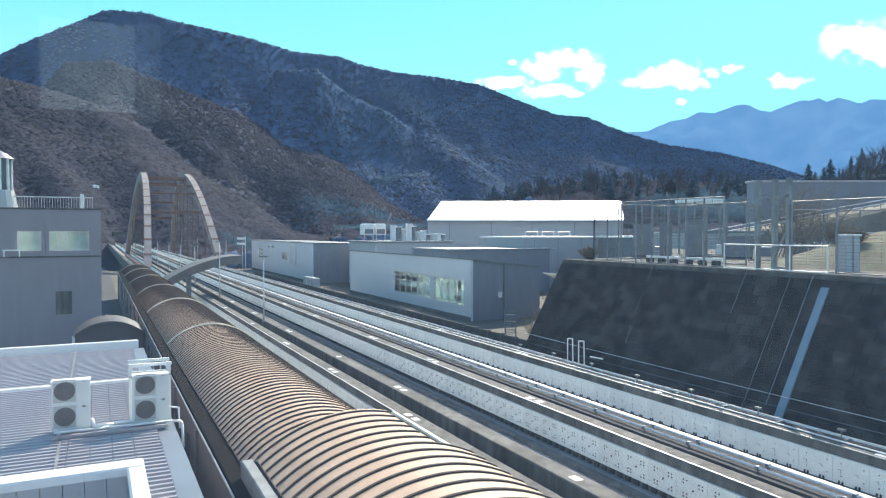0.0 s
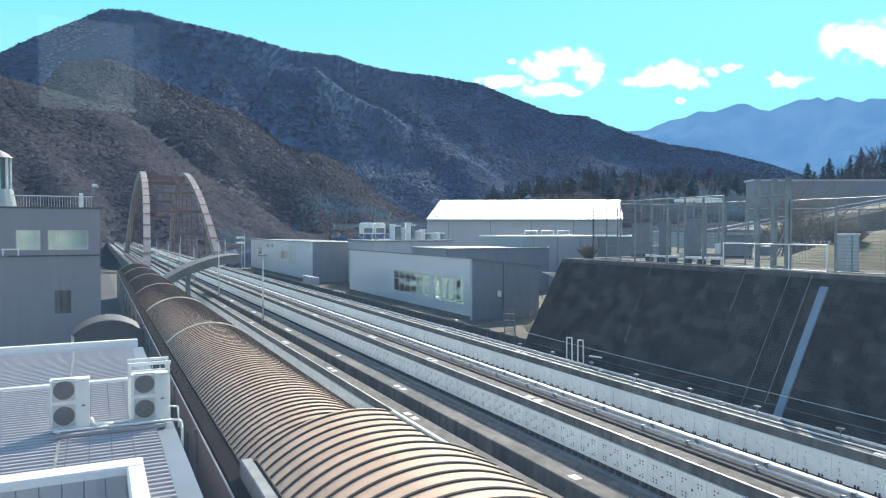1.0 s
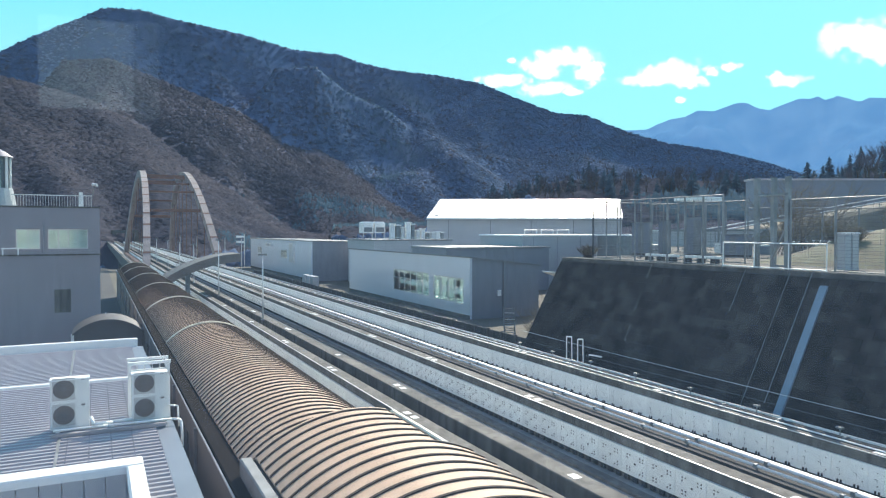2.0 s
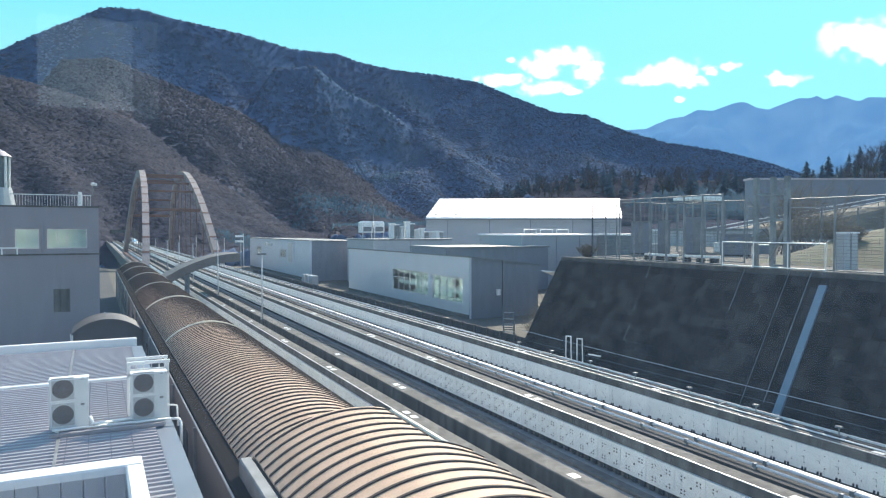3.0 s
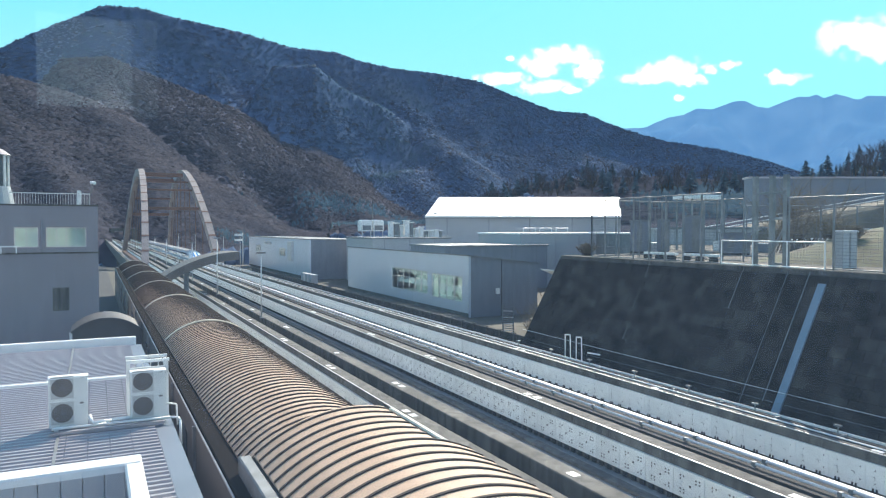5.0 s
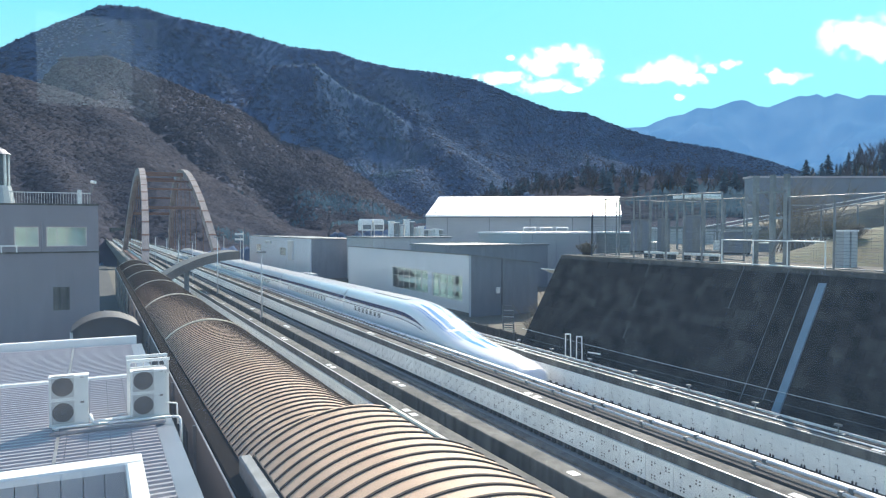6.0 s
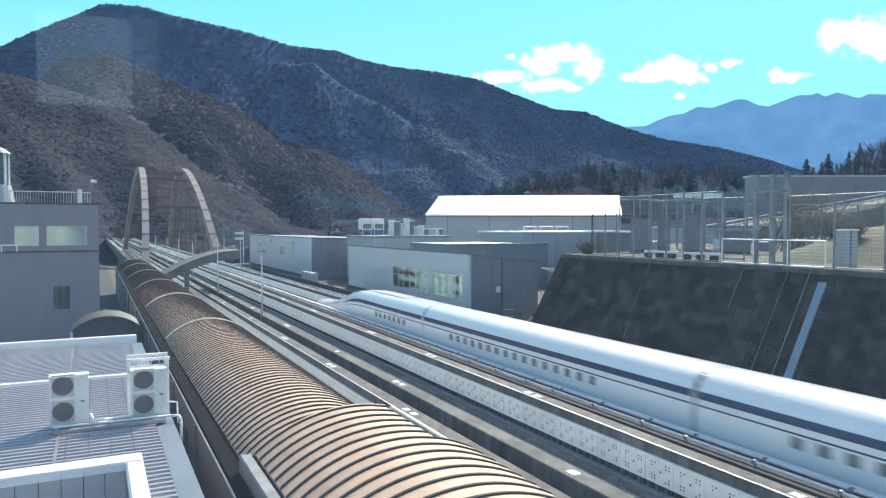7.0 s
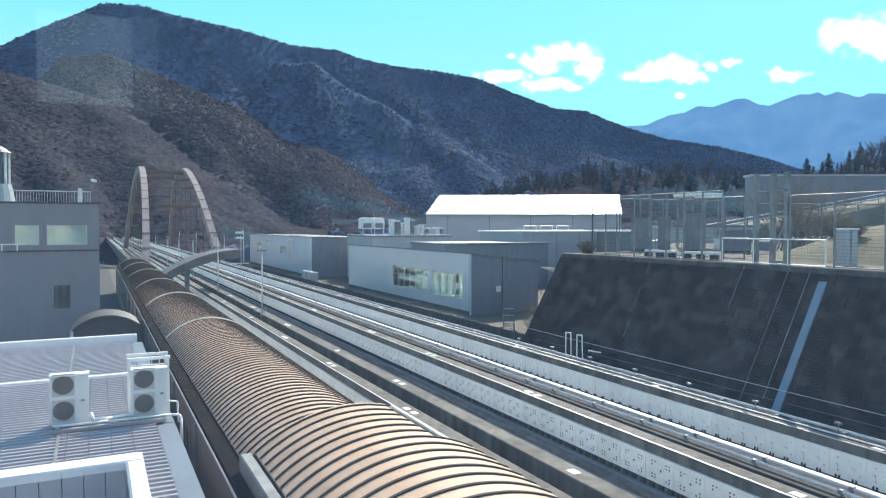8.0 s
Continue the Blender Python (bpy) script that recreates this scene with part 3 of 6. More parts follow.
sky_backdrop()
ground()
far_range()
tree_belt()
thicket()
forest()
CLOUDS = [(36.4, 13.7, 7.0, 2.2), (34.4, 13.0, 4.4, 2.8), (38.3, 12.5, 3.5, 3.3), (31.6, 12.0, 6.1, 1.5), (34.7, 11.3, 6.5, 1.6), (37.0, 11.0, 2.1, 0.9), (44.7, 12.2, 6.5, 2.4), (43.0, 11.7, 5.6, 1.6), (46.1, 11.3, 3.7, 1.4), (47.5, 12.0, 1.9, 1.2), (48.8, 12.2, 2.3, 1.0), (52.8, 10.8, 4.2, 1.2), (52.0, 11.2, 1.9, 1.1), (57.2, 13.4, 7.9, 3.3), (58.6, 12.5, 5.6, 3.3), (45.3, 10.0, 1.3, 0.7), (32.1, 13.6, 1.2, 0.7)]      # bearing, rise, width, height in degrees
for i, c in enumerate(CLOUDS):
    cloud(*c, i + 1)


# ---- observation room round the camera ----
def deck():
    e = thing("observation_room", "observation room with a wide tinted window", "room", kind="structure")
    x0, x1, y0, y1, z0, z1 = -4.0, 2.2, -6.0, 0.6, EYE_Z - 1.55, EYE_Z + 1.3
    part("floor", Geo().box(x0, x1, y0, y1, z0 - 0.2, z0), CONCRETE, e)
    part("ceiling", Geo().box(x0, x1, y0, y1 + 0.02, z1 + 0.001, z1 + 0.2), WHITE, e)
    part("wall", Geo().box(x0 - 0.2, x0 - 0.001, y0, y1, GROUND_Z, z1 + 0.2), WALL_LAV, e)
    part("wall", Geo().box(x1 + 0.001, x1 + 0.15, y0, y1, GROUND_Z, z1 + 0.2), WALL_LAV, e)
    part("wall", Geo().box(x0, x1, y0 - 0.2, y0 - 0.001, GROUND_Z, z1 + 0.2), WALL_LAV, e)
    part("wall", Geo().box(x0, x1, y1 + 0.001, y1 + 0.12, GROUND_Z, z0 + 0.5), WALL_LAV, e)
    pane = part("pane", Geo().box(x0, x1, y1 + 0.02, y1 + 0.021, z0 + 0.501, z1).add([], []), PANE, e, "tinted window pane with an added blue haze film")
    # Unseen glowing panels, added so the pane reflects a pale rectangle.
    for name, a, b, c, d, glow_m in (("light_panel", -0.26, 0.20, 0.66, 1.14, PANEL_GLOW), ("side_light_panel", 0.205, 0.33, 0.62, 1.16, PANEL_DIM)):
        t = thing(name, "unseen glowing panel added for its reflection in the window pane", "light panel")
        part("glow_face", Geo().box(a, b, -3.03, -3.0, EYE_Z + c, EYE_Z + d), glow_m, t)
        part("hanger", Geo().box((a + b) / 2 - 0.02, (a + b) / 2 + 0.02, -3.06, -3.031, EYE_Z + c, EYE_Z + 1.3), STEEL_DULL, t)
    return pane


PANEL_GLOW = glow("reflection_glow", (0.6, 0.85, 1.0), 0.75)
PANEL_DIM = glow("reflection_glow_dim", (0.6, 0.85, 1.0), 0.3)
PANE = veiled_pane("veiled_window", (0.97, 0.985, 0.985), 0.0145)
deck()

# ---- guideways ----
TOP = Z(7.19)                      # top of the guideway walls
FLOOR = Z(8.62)
Y0, Y1 = -14.0, 530.0
PANEL_L = 1.26


def coil_panel_mesh(bolts=True):
    """One ground-coil cover with its bolts and the brackets under it; faces -x."""
    g = Geo()
    L = PANEL_L - 0.012
    zt, zb = TOP - 0.33, FLOOR + 0.22
    g.box(-0.09, 0, 0, L, zb, zt, 0)
    h = zt - zb
    for yy in (0.16, 0.30, 0.79, 0.93):
        for q in (0.16, 0.28, 0.64, 0.76):
            if (yy, q) in ((0.30, 0.28), (0.79, 0.64)):
                continue
            if not bolts and not (q in (0.28, 0.76) and yy in (0.16, 0.93)):
                continue
            s = 0.042 if bolts else 0.034
            g.box(-0.105, -0.08, yy, yy + s, zb + q * h, zb + q * h + s, 1)
    if not bolts:
        for yy, q in ((0.36, 0.52), (0.95, 0.52)):        # angled cable clips
            g.box(-0.10, -0.085, yy, yy + 0.11, zb + q * h, zb + q * h + 0.014, 2)
            g.box(-0.10, -0.085, yy, yy + 0.014, zb + (q - 0.10) * h, zb + q * h - 0.001, 2)
        for yy in (0.28, 0.40, 0.86, 0.98):
            g.box(-0.13, -0.08, yy, yy + 0.05, zb - 0.02, zb + 0.10, 1)
    if bolts:
        g.box(-0.12, -0.08, 0.53, 0.57, zb + 0.47 * h, zb + 0.53 * h, 1)
    for yy in (0.08, 0.5, 0.92):
        g.box(-0.07, 0.0, yy, yy + 0.2, FLOOR + 0.01, zb, 1)
    return g.mesh("coil_panel", [PANEL_WHITE, BLACK, STEEL_DULL])


COIL = coil_panel_mesh()
COIL_PLAIN = coil_panel_mesh(False)


def side_wall(parent, xi, side, cap=0.7):
    """A guideway wall whose inner face lies at xi; side +1: it stands to the right of its track."""
    a, b = (xi, xi + cap) if side > 0 else (xi - cap, xi)
    g = Geo()
    g.prism([(a, FLOOR - 1.2), (b, FLOOR - 1.2), (b, TOP - 0.03), (b - 0.03, TOP), (a + 0.03, TOP), (a, TOP - 0.03)], Y0, Y1)
    return part("side_wall", g, CONCRETE, parent)


def guideway(name, xl, xr, label, coil=None):
    """A U-shaped maglev guideway between inner faces xl and xr."""
    e = thing(name, label, "guideway", kind="structure")
    g = Geo()
    g.box(xl - 0.001, xr + 0.001, Y0, Y1, FLOOR - 0.9, FLOOR)
    part("floor_slab", g, GUIDE_FLOOR, e)
    g = Geo()
    for x in (xl + 0.55, xr - 0.95):
        g.box(x, x + 0.4, Y0, Y1, FLOOR + 0.001, FLOOR + 0.12, c=0.02)
    part("wheel_path", g, CONCRETE, e)
    wl = side_wall(e, xl, -1)
    wr = side_wall(e, xr, 1)
    n = int((170 - Y0) / PANEL_L)
    for i in range(n):
        part("coil_panel", coil or COIL, None, wr, at=pose(xr - 0.004, Y0 + i * PANEL_L, 0))
    g = Geo()
    g.box(xr - 0.09, xr - 0.002, Y0 + n * PANEL_L, Y1, FLOOR + 0.22, TOP - 0.33)
    g.box(xl + 0.002, xl + 0.09, Y0, Y1, FLOOR + 0.22, TOP - 0.33)
    part("coil_cover_strip", g, PANEL_WHITE, e)
    # hatch plates on the wall tops
    g = Geo()
    rng = random.Random(int(xl * 10))
    for i in range(18):
        y = 6 + i * 5.6 + rng.uniform(-1.5, 1.5)
        x = (xl - 0.5, xr + 0.2)[i % 2]
        for k in range(rng.randrange(1, 3)):
            part("hatch_plate", Geo().box(x, x + 0.26, y + k * 0.7, y + k * 0.7 + 0.38, TOP + 0.001, TOP + 0.012), PIPE_WHITE, e)
    # bright edge angle along the inner lip
    g = Geo()
    for x in (xr + 0.01, ):
        g.box(x, x + 0.05, Y0, Y1, TOP, TOP + 0.025)
    part("edge_angle", g, STEEL, e)
    return e


guideway("guideway_1", 6.98, 10.55, "concrete boarding guideway lined with pale coil panels", COIL_PLAIN)
guideway("guideway_2", 12.80, 16.40, "concrete maglev guideway lined with white coil panels")
far_way = guideway("guideway_3", 18.60, 22.20, "concrete maglev guideway beside the retaining wall", COIL_PLAIN)


def pipe_run(x, h, r, name, label, m):
    e = thing(name, label, "pipe")
    g = Geo()
    g.tube((x, Y0, Z(h)), (x, 300, Z(h)), r, 10)
    part("pipe", g, m, e, smooth=True)
    for i in range(58):
        y = 4 + i * 2.5 + (i % 3) * 0.2
        c = Geo()
        c.box(x - r - 0.015, x + r + 0.015, y, y + 0.12, Z(h) - r - 0.02, Z(h) + r + 0.012, c=0.01)
        c.box(x - 0.03, x + 0.03, y + 0.03, y + 0.07, TOP - 0.02, Z(h) - r)
        part("clamp", c, STEEL_DULL, e)


part("lip_cover", Geo().box(18.36, 18.62, Y0, 300, TOP + 0.004, TOP + 0.07, c=0.02), PIPE_WHITE, far_way, "bright white metal cover on the inner lip")
# Near-white colour carries the glint on the grey pipes' tops.
pipe_run(18.04, 7.04, 0.05, "cable_pipe", "thin clamped cable pipe, top glint put into its pale colour", PIPE_WHITE)
pipe_run(17.58, 7.04, 0.05, "cable_pipe", "thin clamped cable pipe, top glint put into its pale colour", PIPE_WHITE)
g = Geo()
g.box(17.101, 17.899, Y0, Y1, FLOOR - 1.2, TOP - 0.12)
# Near-black top fills the space under and between the pipes.
g.box(17.24, 18.35, Y0, Y1, TOP - 0.119, TOP + 0.03)
solid("guideway_infill", g, DARK_BED, "dark strip between the guideways", "guideway", "structure")
g = Geo()
g.box(11.251, 12.099, Y0, Y1, FLOOR - 1.2, TOP - 1.1)
solid("guideway_walkway", g, CONCRETE_DARK, "narrow dark concrete walkway between guideways", "walkway", "structure")

# cable tray and kerb along the outer wall of the far guideway
e = thing("cable_tray", "galvanised cable tray along the outer guideway wall", "cable tray")
g = Geo()
g.box(22.93, 23.22, Y0, 300, TOP - 0.25, TOP + 0.03, c=0.02)
g.box(22.60, 22.74, Y0, 300, TOP + 0.001, TOP + 0.03)
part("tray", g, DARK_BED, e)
for x0, x1, up in ((22.62, 22.72, 0.035), (23.16, 23.21, 0.09)):
    part("lip", Geo().box(x0, x1, Y0, 300, TOP + 0.031, TOP + up + 0.03, c=0.01), PIPE_WHITE, e, "bright metal lip")
for i in range(60):
    y = 2 + i * 2.6
    g = Geo()
    g.box(22.86, 23.26, y, y + 0.12, TOP - 0.2, TOP + 0.08, c=0.02)
    part("bracket", g, STEEL_DULL, e)

# ---- boarding hall with its vaulted roof ----
def arc(xl, xr, he, hr, n=14):
    """Points of a flat vault from eave to eave: x and z."""
    c, w, rise = (xl + xr) / 2, (xr - xl) / 2, he - hr
    R = (w * w + rise * rise) / (2 * rise)
    a = math.asin(w / R)
    return [(c + R * math.sin(-a + 2 * a * i / n), Z(hr) - R + R * math.cos(-a + 2 * a * i / n)) for i in range(n + 1)]


def vault_piece(pts, y0, y1, up, thick=0.05, k=0):
    g = Geo()
    rows = []
    for y in (y0, y1):
        rows.append([(x, y, z + up) for x, z in pts] + [(x, y, z + up - thick) for x, z in reversed(pts)])
    g.grid(rows, close=True, k=k)
    n = len(rows[0])
    g.f += [tuple(range(n - 1, -1, -1)), tuple(range(n, 2 * n))]
    g.k += [k, k]
    return g


LOW = arc(2.88, 6.74, 5.25, 4.42)
HIGH = arc(3.02, 7.40, 4.88, 4.12, 28)
HIGH_A = [p for p in HIGH if p[0] < 6.2]
HIGH_B = [p for p in HIGH if p[0] < 6.95]


def canopy(name, pts, y0, y1, pitch, label, sheet, flash):
    e = thing(name, label, "roof")
    n = max(1, round((y1 - y0) / pitch))
    step = (y1 - y0) / n
    sheet_mesh = vault_piece(pts, 0, step - 0.05, 0).mesh("roof_sheet", sheet, smooth=False)
    bar_mesh = vault_piece(pts, 0, 0.062, 0.03, 0.06).mesh("seam_bar", BROWN_DARK)
    flash_mesh = vault_piece(pts, 0, 0.16, 0.07, 0.08).mesh("flashing_band", FLASHING)
    for i in range(n):
        y = y0 + i * step
        part("roof_sheet", sheet_mesh, None, e, at=pose(0, y, 0))
        if not any(abs(y - f) < step / 2 for f in flash):
            part("seam_bar", bar_mesh, None, e, at=pose(0, y + step - 0.0625, 0))
    for f in flash:
        part("flashing_band", flash_mesh, None, e, "pale metal flashing band", at=pose(0, f, 0))
    return e


canopy("vaulted_roof", LOW, 14.0, 58.0, 0.385, "tan sheet-metal vaulted roof with dark seam bars", COPPER, [34.6, 49.0])
canopy("vaulted_roof", LOW, 58.0, 104.0, 0.385, "browner far sheet-metal vaulted roof over boarding hall", COPPER_FAR, [62.6, 77.0, 91.0, 103.6])
canopy("raised_vaulted_roof", HIGH_B, -6.0, 12.37, 0.465, "near raised tan vaulted roof with dark seam bars", COPPER, [])
e = canopy("raised_vaulted_roof", HIGH_A, 12.37, 15.1, 0.455, "raised tan sheet-metal vaulted roof with dark seam bars", COPPER, [])
g = Geo()
ar = HIGH_A
lo = [(x, Z(5.3)) for x, z in ar]
g.grid([[(x, 15.0, z - 0.06) for x, z in ar], [(x, 15.0, z) for x, z in lo]])
g.grid([[(x, 15.06, z - 0.06) for x, z in ar], [(x, 15.06, z) for x, z in lo]])
part("end_gable", g, BROWN_DARK, e)
part("end_flashing", vault_piece(ar, 15.105, 15.17, 0.03, 0.08), COPPER, e)
g = Geo()
g.box(2.72, 2.98, -6, 15.3, Z(5.6), Z(4.93), c=0.03)
part("upstand", g, STEEL_DULL, e, "grey metal upstand")
g = Geo()
g.box(2.981, 3.16, -6, 15.2, Z(5.6), Z(4.95))
part("gutter", g, BROWN_DARK, e)
g = Geo()
g.box(6.18, 6.30, 12.4, 15.2, Z(4.7), Z(4.24), c=0.03)
part("edge_flashing", g, FLASHING, e)
g = Geo()
g.box(6.20, 6.74, 12.4, 15.0, Z(5.3), Z(4.75))
part("side_wall", g, BROWN_DARK, e)

hall = thing("boarding_hall", "long grey boarding hall under a vaulted roof", "building")
g = Geo()
g.box(2.42, 2.60, -6, 104, GROUND_Z, Z(5.42))
part("wall", g, HALL_DARK, hall)
g = Geo()
g.box(6.60, 6.74, -6, 104, GROUND_Z, Z(5.36))
g.box(2.60, 6.60, 103.8, 104, GROUND_Z, Z(5.3))
part("wall", g, WALL_GREY, hall)
g = Geo()
g.box(2.41, 2.445, -6, 104, Z(5.42), Z(5.37), c=0.01)
part("eave_trim", g, STEEL, hall, "thin pale eave trim")
g = Geo()
g.box(2.461, 2.90, -6, 104, Z(5.42), Z(5.31), c=0.02)
part("gutter", g, GUTTER, hall)
g = Geo()
g.box(6.72, 6.82, -6, 104, Z(5.38), Z(5.28), c=0.02)
part("eave_trim", g, FLASHING, hall)
for i in range(14):
    y = 20 + i * 6
    g = Geo()
    g.box(2.34, 2.418, y, y + 0.12, GROUND_Z, Z(5.45))
    part("pilaster", g, STEEL_DULL, hall)
for i in range(10):
    y = 22 + i * 8
    g = Geo()
    g.box(2.38, 2.417, y, y + 2.4, Z(7.6), Z(6.1))
    part("window", g, TRAIN_GLASS, hall)

# curved gate roof reaching out over the boarding guideway
def gate_roof():
    e = thing("curved_gate_roof", "weathered grey-brown curved steel gate roof over the guideway", "canopy")
    g = Geo()
    n = 18
    top = []
    for i in range(n + 1):
        u = i / n
        x = 6.3 + 8.6 * u
        top.append((x, Z(5.75 - 3.05 * math.sin(u * math.pi / 2) ** 0.8)))
    rows = []
    for y in (82.0, 87.5):
        rows.append([(x, y, z) for x, z in top] + [(x, y, z - 0.95) for x, z in reversed(top)])
    g.grid(rows, close=True)
    m = len(rows[0])
    g.f += [tuple(range(m - 1, -1, -1)), tuple(range(m, 2 * m))]
    g.k += [0, 0]
    part("curved_slab", g, mat("gate_steel", (0.17, 0.15, 0.14), 0.6, 0.2, var=0.15, scale=0.6), e)
    for x, w in ((9.0, 0.5), ):
        g = Geo()
        g.box(x, x + w, 83.2, 83.6, TOP - 0.1, Z(4.6 if x < 12 else 3.4))
        part("post", g, STEEL_DULL, e)


gate_roof()


# ---- annex roof ----
RZ = Z(4.6)
annex = thing("annex_building", "low annex with a pale ribbed metal roof", "building")
g = Geo()
g.box(-16, 1.60, 9.0, 30.2, GROUND_Z, RZ - 0.06)
part("wall", g, WALL_LAV, annex)
g = Geo()
g.box(-16, 1.60, 9.0, 29.9, RZ - 0.058, RZ)
roof = part("roof", g, METAL_ROOF, annex, "pale blue-grey ribbed metal roof")
rib = Geo()
rib.add([(-16, 0, 0), (1.19, 0, 0), (-16, 0.03, 0.055), (1.19, 0.03, 0.055), (-16, 0.11, 0.055), (1.19, 0.11, 0.055), (-16, 0.14, 0), (1.19, 0.14, 0)],
        [(0, 1, 3, 2), (2, 3, 5, 4), (4, 5, 7, 6), (1, 7, 5, 3), (0, 2, 4, 6)])
rib_mesh = rib.mesh("roof_rib", METAL_ROOF)
y = 9.1
while y < 29.6:
    if not 23.1 < y < 23.5:
        part("roof_rib", rib_mesh, None, roof, at=pose(0, y, RZ + 0.001))
    y += 0.235
# Darker blue-grey puts the strip's shade and sky reflection into its colour.
part("gutter_strip", Geo().box(1.21, 1.60, 9.0, 29.9, RZ + 0.001, RZ + 0.012), mat("shaded_gutter_sheet", (0.20, 0.23, 0.28), 0.45, 0.2, var=0.1, scale=1), annex, "flat gutter strip with shade in its blue-grey colour")
g = Geo()
g.box(-16, 1.0, 23.2, 23.42, RZ + 0.002, RZ + 0.10, c=0.02)
part("ridge_cap", g, WHITE, annex)
for x in (-0.80, -4.0, -7.2):
    g = Geo()
    g.box(x, x + 0.06, 9.0, 29.9, RZ + 0.056, RZ + 0.064)
    part("sheet_joint", g, STEEL_DULL, annex)
g = Geo()
g.box(-16, 1.42, 29.9, 30.2, RZ - 0.06, Z(4.28), c=0.03)
part("parapet", g, WHITE, annex, "white metal parapet")
g = Geo()
for i in range(4):
    for j in range(60):
        g.box(-0.6 + 0.42 * i - 0.012, -0.6 + 0.42 * i + 0.012, 9.15 + j * 0.235, 9.18 + j * 0.235, RZ + 0.055, RZ + 0.075)
tagged(part("screw_rows", g, STEEL_DULL, annex), kind="stuff")

# plant enclosure with a broad white coping
plant = thing("roof_enclosure", "rooftop enclosure with grey panels and broad white coping", "parapet")
g = Geo()
g.box(-9, 0.67, 12.50, 12.96, Z(4.02), Z(3.88), c=0.03)
g.box(0.40, 0.669, 3.0, 12.499, Z(4.02), Z(3.88), c=0.03)
part("coping", g, WHITE, plant, "broad white metal coping")
g = Geo()
g.box(-9, 0.60, 12.60, 12.90, RZ + 0.001, Z(4.021))
g.box(0.46, 0.60, 3.0, 12.599, RZ + 0.001, Z(4.021))
part("outer_wall", g, WHITE, plant)
pm = Geo().box(0, 0.30, 0, 0.05, Z(5.6), Z(4.022), c=0.006).mesh("wall_panel", WALL_GREY)
for i in range(24):
    part("wall_panel", pm, None, plant, at=pose(0.10 - i * 0.315, 12.53, 0))
g = Geo()
g.box(-9, 0.459, 3.0, 12.52, RZ + 0.002, RZ + 0.04)
part("deck", g, METAL_ROOF, plant)


def ac_unit(x, y, z=RZ):
    """A two-fan outdoor unit, front towards -y."""
    e = thing("air_conditioner", "white two-fan outdoor air-conditioning unit on a metal roof", "air conditioner", "outdoor units on the annex roof", at=pose(x, y, z))
    w, d, h0, h1 = 0.78, 0.33, 0.12, 1.25
    g = Geo()
    g.box(0, w, 0, d, h0, h1 - 0.035)
    part("case", g, AC_WHITE, e)
    g = Geo()
    g.box(-0.012, w + 0.012, -0.015, d + 0.012, h1 - 0.034, h1, c=0.012)
    part("top_cover", g, WHITE, e)
    for zc in (0.44, 1.02):
        g = Geo()
        g.box(0.045, 0.50, -0.012, -0.001, zc - 0.25, zc + 0.25)
        gr = part("fan_guard", g, mat("guard_frame", (0.5, 0.5, 0.49), 0.6, var=0.08), e)
        g = Geo()
        n = 24
        for rad in (0.205, 0.165, 0.125, 0.085, 0.045):
            ring = [(0.272 + rad * math.cos(6.2832 * i / n), -0.024, zc + rad * math.sin(6.2832 * i / n)) for i in range(n + 1)]
            g.path(ring, 0.006, 4)
        for i in range(8):
            a = 3.14159 * i / 8
            g.tube((0.272 - 0.2 * math.cos(a), -0.022, zc - 0.2 * math.sin(a)), (0.272 + 0.2 * math.cos(a), -0.022, zc + 0.2 * math.sin(a)), 0.004, 4)
        part("fan_grille", g, GRILLE, gr)
        g = Geo()
        n = 28
        g.add([(0.272 + 0.215 * math.cos(6.2832 * i / n), -0.014, zc + 0.215 * math.sin(6.2832 * i / n)) for i in range(n)] +
              [(0.272 + 0.215 * math.cos(6.2832 * i / n), -0.0125, zc + 0.215 * math.sin(6.2832 * i / n)) for i in range(n)],
              [tuple(range(n)), tuple(range(2 * n - 1, n - 1, -1))] + [(i, (i + 1) % n, n + (i + 1) % n, n + i) for i in range(n)])
        # Flat disc; shade of the recess is put into its dark brown.
        part("fan_shadow_disc", g, mat("fan_shadow", (0.16, 0.135, 0.12), 0.7, var=0.2), gr)
    for zc in (0.62, 1.2):
        g = Geo()
        g.box(0.62, 0.70, -0.008, -0.001, zc, zc + 0.04)
        part("rating_plate", g, GRILLE, e)
    for fx in (0.06, 0.60):
        g = Geo()
        g.box(fx, fx + 0.1, -0.05, d + 0.05, 0, h0)
        part("foot", g, STEEL_DULL, e)
    return e


ac_unit(-0.965, 17.72)
ac_unit(0.70, 17.62)
# frame standing behind the second unit
e = thing("steel_rack", "white steel frame behind an outdoor unit", "rack")
for x in (0.66, 1.52):
    for y in (18.15, 18.75):
        g = Geo()
        g.box(x, x + 0.06, y, y + 0.06, RZ, RZ + 1.36)
        part("upright", g, WHITE, e)
for y in (18.14, 18.74):
    g = Geo()
    g.box(0.64, 1.60, y, y + 0.08, RZ + 1.36, RZ + 1.43)
    g.box(0.66, 1.58, y + 0.01, y + 0.06, RZ + 1.1, RZ + 1.14)
    part("rail", g, WHITE, e)
for i in range(4):
    g = Geo()
    g.box(0.85 + i * 0.18, 0.87 + i * 0.18, 18.76, 18.78, RZ + 0.2, RZ + 1.36)
    part("bar", g, STEEL, e)
